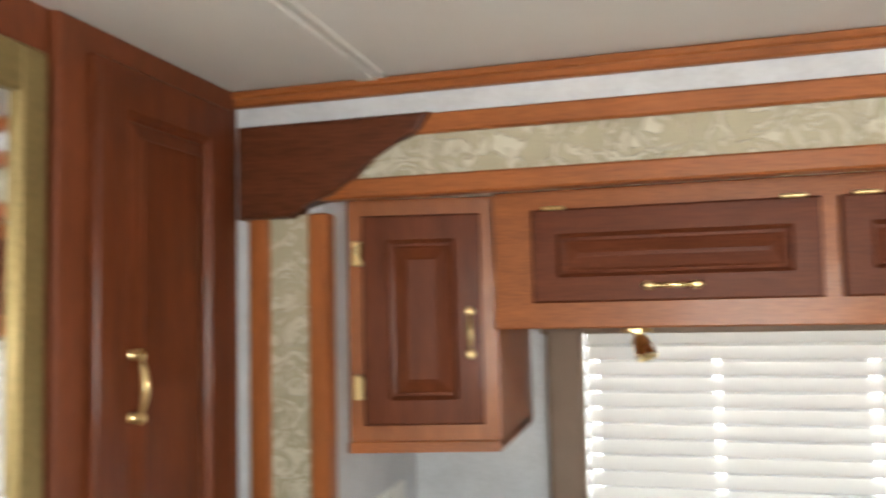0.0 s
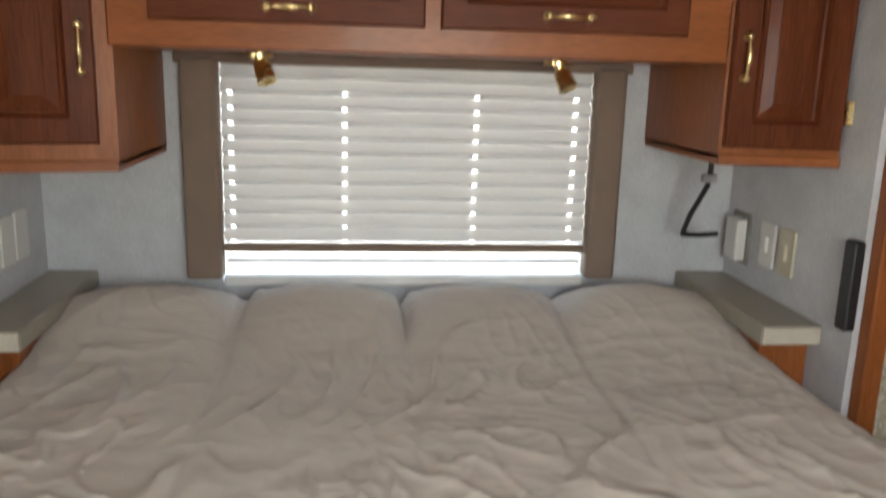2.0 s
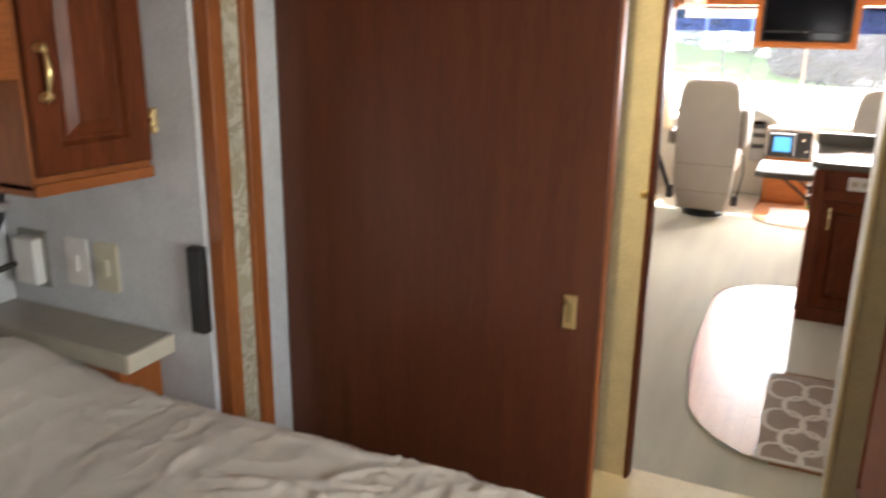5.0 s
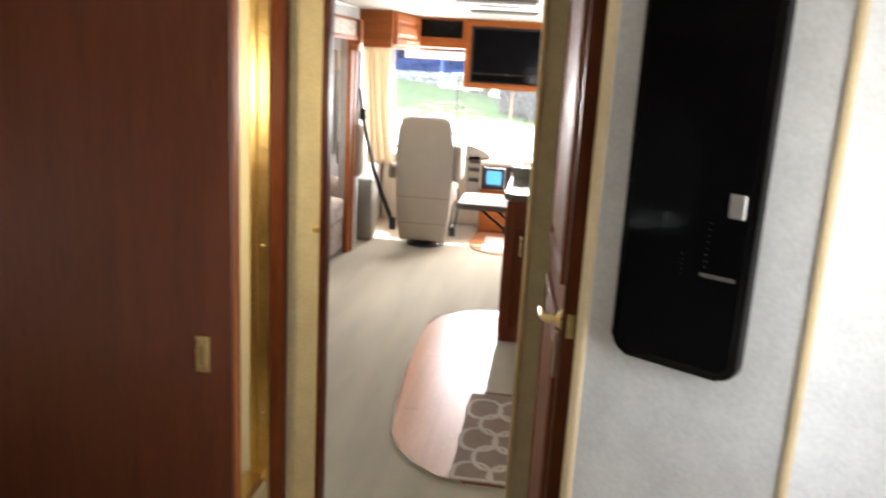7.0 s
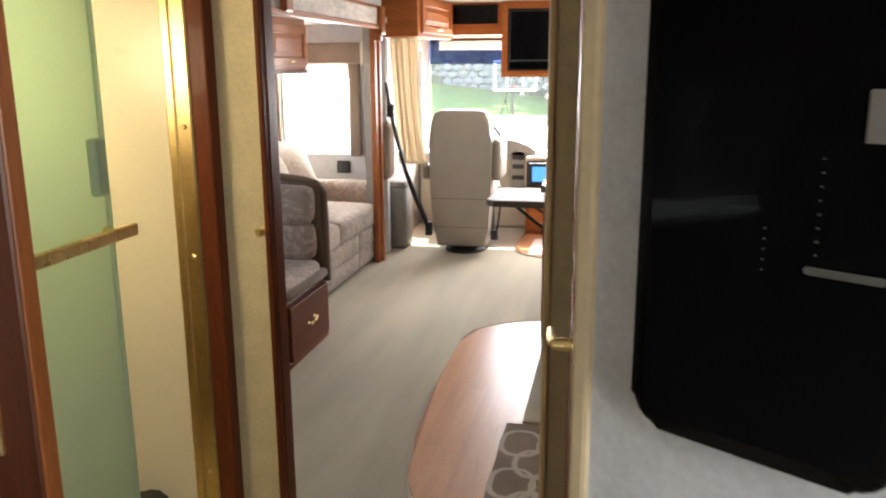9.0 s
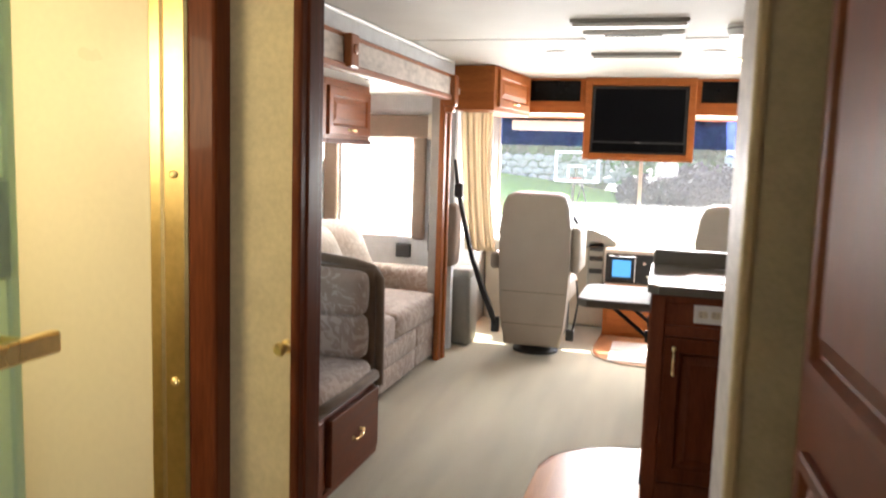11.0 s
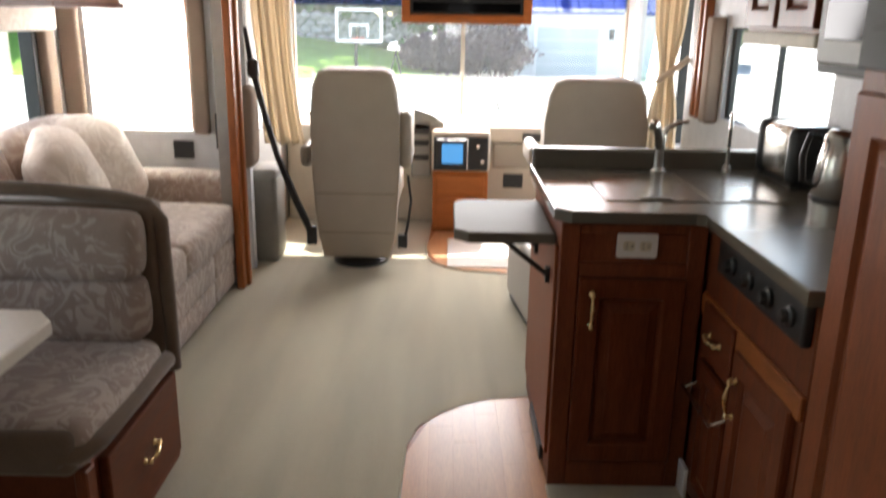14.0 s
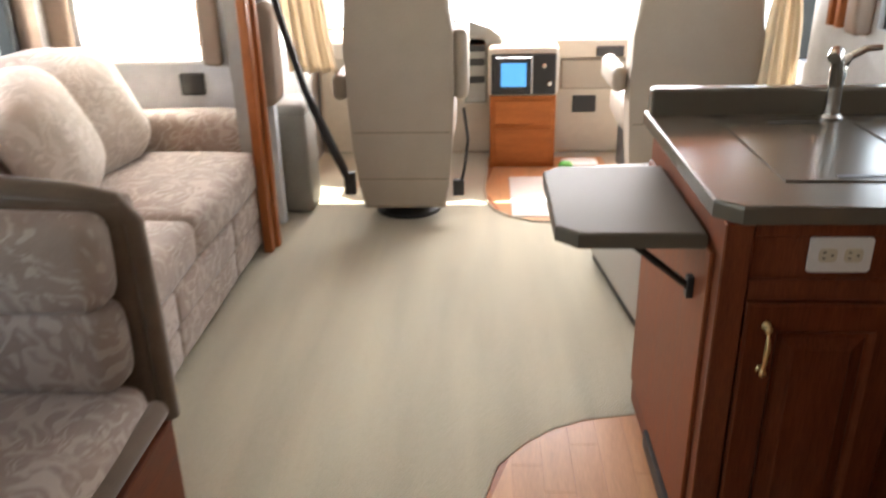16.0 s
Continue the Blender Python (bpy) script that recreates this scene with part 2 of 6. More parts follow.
LIGHT_TRAY = material("pale_grey_tray", (0.31, 0.295, 0.265), 0.5, 0, 0.05, 20, 120, 0.05)
ALMOND = material("almond_plastic", (0.62, 0.57, 0.43), 0.4, 0, 0.03, 20, 100, 0.03)
TAN_PLASTIC = material("dash_tan", (0.52, 0.46, 0.37), 0.6, 0, 0.06, 20, 150, 0.15)
SHOWER = material("shower_acrylic", (0.74, 0.66, 0.46), 0.3, 0, 0.03, 4, 80, 0.02)
CURTAIN = material("tan_curtain", (0.66, 0.57, 0.44), 0.85, 0, 0.1, 8, 300, 0.3, 0.2, (1, 1, 0.3))
SHADE_CLOTH = material("taupe_valance", (0.25, 0.185, 0.14), 0.85, 0, 0.12, 8, 300, 0.4, 0.2)
RUG_DARK = material("rug_taupe", (0.30, 0.24, 0.195), 0.95, 0, 0.15, 10, 400, 0.6, 0.1)
RUG_LIGHT = material("rug_cream", (0.62, 0.57, 0.50), 0.95, 0, 0.08, 10, 400, 0.6, 0.1)
MAT_PALE = material("pale_entry_mat", (0.62, 0.60, 0.56), 0.9, 0, 0.08, 12, 300, 0.5, 0.1)
RUBBER = material("black_rubber", (0.02, 0.02, 0.02), 0.7)
BELT = material("seatbelt_webbing", (0.015, 0.015, 0.015), 0.7, 0, 0.2, 30, 400, 0.3)
TABLE_TOP = material("table_laminate", (0.60, 0.54, 0.46), 0.35, 0, 0.06, 14, 120, 0.02)


def clear_glass(name, color=(1, 1, 1), rough=0.0, veil=0.0):
    """Thin clear pane: gloss rises at grazing angles; a pale translucent film can be mixed in to imitate glare."""
    m = bpy.data.materials.new(name)
    m.use_nodes = True
    n, l = m.node_tree.nodes, m.node_tree.links
    tr, gl, fr, mx = n.new("ShaderNodeBsdfTransparent"), n.new("ShaderNodeBsdfGlossy"), n.new("ShaderNodeLayerWeight"), n.new("ShaderNodeMixShader")
    tr.inputs[0].default_value = (*color, 1)
    gl.inputs["Roughness"].default_value = rough
    pw, ad = n.new("ShaderNodeMath"), n.new("ShaderNodeMath")
    fr.inputs[0].default_value = 0.5
    pw.operation, ad.operation = "POWER", "MULTIPLY_ADD"
    pw.inputs[1].default_value = 4.0
    ad.inputs[1].default_value, ad.inputs[2].default_value = 0.5, 0.02
    l.new(fr.outputs[1], pw.inputs[0])
    l.new(pw.outputs[0], ad.inputs[0])
    l.new(ad.outputs[0], mx.inputs[0])
    if veil:
        film, dm = n.new("ShaderNodeBsdfTranslucent"), n.new("ShaderNodeMixShader")
        film.inputs[0].default_value = (0.9, 0.9, 0.88, 1)
        dm.inputs[0].default_value = veil
        l.new(tr.outputs[0], dm.inputs[1])
        l.new(film.outputs[0], dm.inputs[2])
        l.new(dm.outputs[0], mx.inputs[1])
    else:
        l.new(tr.outputs[0], mx.inputs[1])
    l.new(gl.outputs[0], mx.inputs[2])
    l.new(mx.outputs[0], n["Material Output"].inputs[0])
    return m


def translucent(name, color, through_color, share, vary=0.05, bump=0.1):
    m = material(name, color, 0.7, 0, vary, 8, 150, bump, 0.2)
    n, l = m.node_tree.nodes, m.node_tree.links
    t, mx = n.new("ShaderNodeBsdfTranslucent"), n.new("ShaderNodeMixShader")
    t.inputs[0].default_value = (*through_color, 1)
    mx.inputs[0].default_value = share
    l.new(n["Principled BSDF"].outputs[0], mx.inputs[1])
    l.new(t.outputs[0], mx.inputs[2])
    l.new(mx.outputs[0], n["Material Output"].inputs[0])
    return m


def glowing(name, color, strength):
    m = bpy.data.materials.new(name)
    m.use_nodes = True
    b = m.node_tree.nodes["Principled BSDF"]
    b.inputs["Base Color"].default_value = (0.02, 0.02, 0.02, 1)
    b.inputs["Emission Color"].default_value = (*color, 1)
    b.inputs["Emission Strength"].default_value = strength
    return m


GLASS = clear_glass("window_glass", (0.92, 0.95, 0.93))
# the weak pale film imitates glare that washes out the lawn
WINDSHIELD = clear_glass("veiled_windshield_glass", (0.92, 0.95, 0.94), 0.0, 0.022)
TINT = clear_glass("tinted_band", (0.38, 0.44, 0.7))
FROST = translucent("frosted_shower_glass", (0.60, 0.70, 0.56), (0.70, 0.80, 0.62), 0.55)
BLIND = translucent("blind_slat", (0.60, 0.57, 0.54), (0.70, 0.66, 0.62), 0.07, 0.02, 0.0)
DOME = translucent("smoked_dome", (0.16, 0.165, 0.14), (0.22, 0.24, 0.19), 0.025)
DAY_SHADE = translucent("white_day_shade", (0.80, 0.79, 0.77), (0.95, 0.94, 0.92), 0.6)
MIRROR = material("mirror_silver", (0.9, 0.9, 0.9), 0.03, 1, 0.01, 5, 20, 0)
MONITOR_GLOW = glowing("monitor_blue", (0.06, 0.26, 0.55), 0.38)

# ---- builders ----
I4 = Matrix.Identity(4)


def thing(name, loc, label, category, group="", kind=""):
    ob = new(name)
    ob.empty_display_size = 0.05
    ob.location = loc
    return tagged(ob, label, category, group, kind)


def part(name, bm, mat, parent=None, label="", smooth=None):
    """Link a bmesh in world metres as one mesh, under a thing or a part."""
    me = bpy.data.meshes.new(name)
    bmesh.ops.recalc_face_normals(bm, faces=bm.faces)
    bm.to_mesh(me)
    bm.free()
    me.materials.append(mat)
    if smooth:
        for p in me.polygons:
            p.use_smooth = True
        me.set_sharp_from_angle(angle=radians(smooth))
    ob = new(name, me)
    if parent is not None:
        ob.parent = parent
        ob.matrix_parent_inverse = Matrix.Translation(-parent.location) if parent.type == "EMPTY" else I4
    if label:
        ob["label"] = label
    return ob


def alone(name, bm, mat, label, category, group="", kind="", smooth=None):
    return tagged(part(name, bm, mat, None, "", smooth), label, category, group, kind)


def box(x0, x1, y0, y1, z0, z1, bev=0.0, seg=1, m=None):
    bm = bmesh.new()
    bmesh.ops.create_cube(bm, size=1)
    for v in bm.verts:
        v.co = Vector((x0 + (x1 - x0) * (v.co.x + 0.5), y0 + (y1 - y0) * (v.co.y + 0.5), z0 + (z1 - z0) * (v.co.z + 0.5)))
    if bev:
        bmesh.ops.bevel(bm, geom=list(bm.edges), offset=bev, segments=seg, profile=0.5, affect="EDGES")
    if m is not None:
        bm.transform(m)
    return bm


def join(*bms):
    out = bmesh.new()
    for b in bms:
        me = bpy.data.meshes.new("tmp")
        b.to_mesh(me)
        b.free()
        out.from_mesh(me)
        bpy.data.meshes.remove(me)
    return out


def tube(points, r, n=8, closed_ends=True):
    """A round bar along a line of points."""
    bm = bmesh.new()
    pts = [Vector(p) for p in points]
    rings = []
    for i, p in enumerate(pts):
        d = (pts[min(i + 1, len(pts) - 1)] - pts[max(i - 1, 0)]).normalized()
        a = d.orthogonal().normalized() if i == 0 else (rings[-1][1] - d * rings[-1][1].dot(d)).normalized()
        b = d.cross(a)
        rad = r[i] if isinstance(r, (list, tuple)) else r
        rings.append(([bm.verts.new(p + (a * math.cos(2 * math.pi * k / n) + b * math.sin(2 * math.pi * k / n)) * rad) for k in range(n)], a))
    for (r0, _), (r1, _) in zip(rings, rings[1:]):
        for k in range(n):
            bm.faces.new((r0[k], r0[(k + 1) % n], r1[(k + 1) % n], r1[k]))
    if closed_ends:
        bm.faces.new(rings[0][0])
        bm.faces.new(rings[-1][0])
    return bm


def lathe(profile, centre, n=20, m=None):
    """A turned shape round the z axis from (radius, height) pairs."""
    bm = bmesh.new()
    rings = [[bm.verts.new((r * math.cos(2 * math.pi * k / n), r * math.sin(2 * math.pi * k / n), z)) for k in range(n)] for r, z in profile]
    for a, b in zip(rings, rings[1:]):
        for k in range(n):
            bm.faces.new((a[k], a[(k + 1) % n], b[(k + 1) % n], b[k]))
    bm.faces.new(rings[0])
    bm.faces.new(rings[-1])
    if m is not None:
        bm.transform(m)
    bm.transform(Matrix.Translation(centre))
    return bm


def prism(outline, z0, z1, bev=0.0, seg=2, m=None):
    """A flat plate with the given outline in x, y between two heights."""
    bm = bmesh.new()
    lo = [bm.verts.new((x, y, z0)) for x, y in outline]
    hi = [bm.verts.new((x, y, z1)) for x, y in outline]
    bm.faces.new(lo)
    top = bm.faces.new(hi)
    for i in range(len(lo)):
        j = (i + 1) % len(lo)
        bm.faces.new((lo[i], lo[j], hi[j], hi[i]))
    if bev:
        bmesh.ops.bevel(bm, geom=list(top.edges), offset=bev, segments=seg, profile=0.5, affect="EDGES")
    if m is not None:
        bm.transform(m)
    return bm


def rounded(w, h, r, n=5):
    """Outline of a rectangle with round corners, centred."""
    out = []
    for cx, cy, a0 in ((w / 2 - r, h / 2 - r, 0), (-w / 2 + r, h / 2 - r, 90), (-w / 2 + r, -h / 2 + r, 180), (w / 2 - r, -h / 2 + r, 270)):
        for k in range(n + 1):
            a = radians(a0 + 90 * k / n)
            out.append((cx + r * math.cos(a), cy + r * math.sin(a)))
    return out


def facing(x, y, z, way):
    """Matrix that stands a plate (local x across, y up, z out) at a point; way is the compass of its face: -x, +x, -y, +y."""
    turn = {"-y": (90, 0, 0), "+y": (90, 0, 180), "+x": (90, 0, 90), "-x": (90, 0, -90)}[way]
    return pose(x, y, z, *turn)


def panel_mesh(w, h, t, rail=0.055):
    """A raised-panel door leaf, local x across, y up, z out."""
    rings = [(0, 0), (0, t * 0.75), (0.004, t), (rail, t), (rail + 0.003, t - 0.004), (rail + 0.008, t - 0.012), (rail + 0.014, t - 0.013), (rail + 0.018, t - 0.010), (rail + 0.040, t - 0.003), (rail + 0.043, t - 0.001)]
    bm = bmesh.new()
    loops = []
    for d, z in rings:
        d = min(d, min(w, h) / 2 - 0.004)
        loops.append([bm.verts.new(p) for p in ((-w / 2 + d, -h / 2 + d, z), (w / 2 - d, -h / 2 + d, z), (w / 2 - d, h / 2 - d, z), (-w / 2 + d, h / 2 - d, z))])
    for a, b in zip(loops, loops[1:]):
        for k in range(4):
            bm.faces.new((a[k], a[(k + 1) % 4], b[(k + 1) % 4], b[k]))
    bm.faces.new(loops[0])
    bm.faces.new(loops[-1])
    return bm


def pull(length, m, r=0.005):
    """A low brass pull along local x: swelling grip, collared ends, flared feet."""
    h = length / 2
    pts, rad = [], []
    for k in range(17):
        u = k / 16
        pts.append(((u - 0.5) * length * 0.86, 0, 0.016 + 0.009 * math.sin(math.pi * u)))
        rad.append(r * (0.62 + 0.62 * math.sin(math.pi * u) ** 2))
    bms = [tube(pts, rad, 10)]
    for sx in (-1, 1):
        bms.append(lathe([(0.0095, 0), (0.0095, 0.003), (0.0055, 0.007), (0.005, 0.012), (0.0075, 0.016), (0.0075, 0.020), (0.003, 0.024)], (sx * (h - 0.006), 0, 0), 12))
        bms.append(tube([(sx * (h - 0.016), 0, 0.017), (sx * (h - 0.012), 0, 0.017), (sx * (h - 0.004), 0, 0.016), (sx * (h + 0.004), 0, 0.014)], [0.004, 0.0065, 0.0065, 0.003], 10))
    bm = join(*bms)
    bm.transform(m)
    return bm


def leaf(parent, w, h, m, mat, handle=None, upright=False, hinges=(), length=0.10, t=0.02, rail=0.055):
    """One raised-panel door on a cabinet with its brass pull and hinges. handle: place on the leaf."""
    bm = panel_mesh(w, h, t, rail)
    bm.transform(m)
    d = part("door", bm, mat, parent, "dark raised-panel door")
    if handle:
        hm = m @ Matrix.Translation((handle[0], handle[1], t)) @ (pose(0, 0, 0, 0, 0, 90) if upright else I4)
        part("handle", pull(length, hm), BRASS, d, "arched polished brass pull", 40)
    for hx, hy, hw, hh in hinges:
        part("hinge", box(hx - hw / 2, hx + hw / 2, hy - hh / 2, hy + hh / 2, 0, t + 0.004, 0.003, 1, m), BRASS, d, "small brass hinge")
    return d

# ---- structure ----
alone("floor", box(-1.95, 1.56, -4.45, 5.6, -0.08, 0.0), CARPET, "worn beige-green loop pile carpet floor", "floor", kind="structure")
alone("floor_raised", box(-1.30, 1.5, -4.45, -0.518, -0.02, 0.13, 0.004), CARPET, "raised carpeted bedroom floor", "floor", kind="structure")
alone("floor_bath", box(-0.085, 1.44, -1.46, -0.514, 0.10, 0.135, 0.002), VINYL, "cream vinyl floor of the bathroom passage", "floor", kind="structure")
ceiling_bm = join(
    box(-0.95, 0.17, -4.45, 5.6, 2.0, 2.06), box(0.55, 1.56, -4.45, 5.6, 2.0, 2.06),
    box(0.17, 0.55, -4.45, 0.73, 2.0, 2.06), box(0.17, 0.55, 1.11, 5.6, 2.0, 2.06),
    box(-0.63, 1.5, -3.50, -3.46, 1.992, 2.0, 0.003), box(-0.63, 1.5, -3.455, -3.44, 1.995, 2.0), box(-0.63, 1.5, -2.25, -2.21, 1.992, 2.0, 0.003),
    box(-0.9, 1.5, 1.425, 1.43, 1.996, 2.0), box(-0.9, 1.5, 2.60, 2.605, 1.996, 2.0))
alone("ceiling", ceiling_bm, CEILING, "off-white padded vinyl ceiling with seams", "ceiling", kind="structure")


def wall(name, boxes, mat, label):
    return alone(name, join(*[box(*b) for b in boxes]), mat, label, "wall", kind="structure")


def holed(axis, at0, at1, u0, u1, z0, z1, holes):
    """Boxes of a wall of the given thickness range with rectangular openings (u0, u1, z0, z1)."""
    out = []
    us = sorted({u0, u1, *[h[0] for h in holes], *[h[1] for h in holes]})
    for a, b in zip(us, us[1:]):
        cut = sorted([(h[2], h[3]) for h in holes if h[0] <= a and h[1] >= b])
        z = z0
        for c0, c1 in cut + [(z1, z1)]:
            if c0 > z + 1e-6:
                out.append((at0, at1, a, b, z, c0) if axis == "x" else (a, b, at0, at1, z, c0))
            z = c1
    return out


# bedroom
wall("wall_bedroom_window", holed("x", -1.32, -1.26, -3.66, -1.69, 0, 1.80, [(-3.15, -2.155, 0.90, 1.49)]), WALL, "pale grey mottled wallpaper round the bed window")
wall("wall_bed_slide_rear", [(-1.26, -0.64, -3.66, -3.60, 0, 1.80)], WALL, "pale grey wallpapered end of the bed alcove")
wall("wall_bed_slide_front", [(-1.26, -0.64, -1.74, -1.69, 0, 1.80)], WALL, "pale grey wallpapered end of the bed alcove")
alone("ceiling_bed_slide", box(-1.32, -0.645, -3.66, -1.69, 1.785, 1.84), CEILING, "white ceiling of the bed alcove", "ceiling", kind="structure")
wall("wall_bedroom_left", [(-0.69, -0.63, -3.80, -1.47, 1.80, 2.0), (-0.69, -0.63, -3.82, -3.66, 0, 1.8), (-0.69, -0.63, -1.69, -1.47, 0, 1.8)], WALL, "pale grey wallpaper strip above the bed alcove")
wall("wall_bedroom_rear", [(-0.69, 1.5, -3.86, -3.79, 0, 2.0)], WOOD_KIT, "cherry wood wall of the wardrobe")
# the opening is assumed: it goes with the added fill lamp
wall("wall_bedroom_right", holed("x", 1.5, 1.56, -3.86, -1.66, 0, 2.0, [(-2.87, -2.13, 1.12, 1.72)]), WALL, "pale grey wallpapered side wall")
wall("wall_bedroom_corner", [(1.14, 1.5, -1.723, -1.66, 0, 2.0)], WALL, "pale grey mottled wallpaper")
wall("wall_bath_left", [(-0.69, -0.63, -1.47, -0.60, 0, 2.0)], SHOWER, "cream acrylic shower back wall")
wall("wall_bath_right", [(1.44, 1.5, -1.66, -0.245, 0, 2.0)], WALL_CREAM, "cream wallpapered bathroom side wall")

# partition between bathroom passage and living room
wall("wall_partition_left", [(-0.95, -0.07, -0.60, -0.56, 0, 2.0)], SHOWER, "cream acrylic shower end wall")
wall("wall_partition_core", [(-0.95, -0.04, -0.56, -0.50, 0, 2.0)], WALL, "grey wallpapered living room partition")
alone("wall_partition_post", prism([(-0.041, -0.577), (0.068, -0.582), (0.068, -0.515), (-0.04, -0.515), (-0.04, -0.56), (-0.041, -0.56)], 0, 2.0), POST_LIT, "cream wallpapered door post", "wall", kind="structure")
wall("wall_partition_right", [(0.688, 1.5, -0.262, 0.14, 0, 2.0)], WALL_SPONGE, "sponged beige-grey wallpaper end of a tall cupboard")

# living room
wall("wall_left_rear", [(-0.97, -0.91, -0.50, 0.05, 0, 2.0)], WALL, "pale grey wallpaper")
wall("wall_slide_outer", holed("x", -1.95, -1.89, 0.0, 3.91, 0, 1.80, [(2.05, 3.52, 0.84, 1.42), (0.25, 1.45, 0.84, 1.42)]), WALL, "grey wallpaper above the sofa")
wall("wall_slide_end", holed("y", 3.85, 3.91, -1.89, -0.91, 0, 1.80, [(-1.76, -1.215, 0.80, 1.52)]), WALL, "pale grey wallpapered alcove end with a window")
wall("wall_slide_near", [(-1.89, -0.91, 0.0, 0.05, 0, 1.80)], WALL, "pale grey wallpapered alcove end")
alone("ceiling_slide", box(-1.95, -0.86, 0.0, 3.91, 1.80, 1.84), CEILING, "white ceiling of the sofa alcove", "ceiling", kind="structure")
wall("wall_left_cab", holed("x", -1.01, -0.95, 3.60, 5.6, 0, 2.0, [(4.25, 5.25, 0.75, 1.62)]), GREY_FABRIC, "grey cab side wall with a window")
wall("wall_right", holed("x", 1.5, 1.56, -0.17, 5.6, 0, 2.0, [(2.20, 3.30, 0.98, 1.40), (3.9, 5.2, 0.75, 1.65)]), WALL, "grey wallpapered kitchen side wall")
wall("wall_front", holed("y", 5.5, 5.58, -0.95, 1.5, 0, 2.0, [(-0.94, 1.49, 0.72, 1.75)]), TAN_PLASTIC, "tan front of the cab under the windshield")

# angled bedroom wall with the black panel
ANG = math.atan2(-1.723 + 1.475, 1.137 - 0.755)
ANG_M = Matrix.Translation((0.755, -1.475, 0)) @ Matrix.Rotation(ANG, 4, "Z")
alone("wall_bedroom_angled", box(0.09, 0.45, 0.0, 0.05, 0, 2.0, m=ANG_M), WALL, "angled pale grey wallpapered wall", "wall", kind="structure")
alone("trim_angled_far", box(0.447, 0.462, -0.005, 0.05, 0, 2.0, 0.005, 2, ANG_M), TRIM_CREAM, "cream corner moulding", "trim", kind="structure")
alone("trim_angled_near", box(0.068, 0.091, -0.006, 0.05, 0, 2.0, 0.006, 2, ANG_M), TRIM_CREAM, "cream edge moulding", "trim", kind="structure")

# floors of another kind
wood_outline = [(0.50, -0.03), (0.40, -0.01), (0.28, 0.08), (0.19, 0.20), (0.145, 0.32), (0.09, 0.70), (0.063, 1.13), (0.058, 1.60), (0.062, 1.88), (0.10, 2.02), (0.177, 2.114), (0.26, 2.185), (0.36, 2.235), (0.525, 2.27), (0.56, 2.27), (0.96, 2.27), (0.96, -0.03)]
cab_outline = [(0.085, 4.95), (0.085, 4.7), (0.07, 4.35), (0.085, 4.15), (0.12, 4.03), (0.19, 3.95), (0.3, 3.88), (0.5, 3.85), (0.78, 3.86), (0.78, 4.95)]


def edge_span(outline, x):
    """Lowest and highest y of an outline at x."""
    ys = []
    for (xa, ya), (xb, yb) in zip(outline, outline[1:] + outline[:1]):
        if min(xa, xb) <= x <= max(xa, xb) and xa != xb:
            ys.append(ya + (yb - ya) * (x - xa) / (xb - xa))
    return min(ys), max(ys)


def plank_floor(name, outline, label, width):
    base = alone(name, prism(outline, 0.0, 0.0045), WOOD, label, "wood floor", kind="structure")
    rnd = random.Random(name)
    xs = sorted(x for x, _ in outline)
    x = xs[0] + 0.003
    while x < xs[-1] - 0.01:
        x1 = min(x + width, xs[-1] - 0.001)
        (a0, a1), (b0, b1) = edge_span(outline, x), edge_span(outline, x1 - 0.001)
        cut = min(a0, b0) + rnd.uniform(0.2, 0.7)
        cuts = []
        while cut < max(a1, b1) - 0.1:
            cuts.append(cut)
            cut += 0.72
        edges = [None] + cuts + [None]
        for c0, c1 in zip(edges, edges[1:]):
            ya0, yb0 = (a0, b0) if c0 is None else (max(a0, c0), max(b0, c0))
            ya1, yb1 = (a1, b1) if c1 is None else (min(a1, c1 - 0.001), min(b1, c1 - 0.001))
            if ya1 - ya0 < 0.02 and yb1 - yb0 < 0.02:
                continue
            ya1, yb1 = max(ya1, ya0 + 0.004), max(yb1, yb0 + 0.004)
            part("plank", prism([(x, ya0), (x1 - 0.0008, yb0), (x1 - 0.0008, yb1), (x, ya1)], 0.0045, 0.0065), FLOOR_WOOD, base)
        x = x1
    pts = [(px, py, 0.004) for px, py in outline[:-2]]
    alone(name + "_binding", tube(pts, 0.006, 6), CARPET, "bound carpet edge round the wood floor", "trim", kind="structure", smooth=60)


plank_floor("wood_floor_inlay", wood_outline, "glossy orange wood floor inlay beside the kitchen", 0.082)
plank_floor("wood_floor_cab", cab_outline, "orange wood floor at the entry step", 0.082)

# ---- bedroom trim ----
alone("crown_trim", join(box(-0.632, -0.612, -3.79, -1.47, 1.966, 1.9995, 0.004), box(-0.632, -0.604, -3.79, -1.47, 1.982, 1.9985, 0.004)), WOOD_H, "cherry crown moulding under the ceiling", "trim", kind="structure")
val = thing("bed_valance", (-0.62, -2.65, 1.75), "cherry and jacquard fabric valance framing the bed alcove", "valance")
part("fabric", box(-0.632, -0.612, -3.70, -1.62, 1.795, 1.885), VALANCE_FABRIC, val, "cream jacquard fabric band")
part("rail", box(-0.64, -0.598, -3.73, -1.60, 1.880, 1.918, 0.004), WOOD_H, val)
part("rail", box(-0.64, -0.598, -3.73, -1.60, 1.764, 1.802, 0.004), WOOD_H, val)
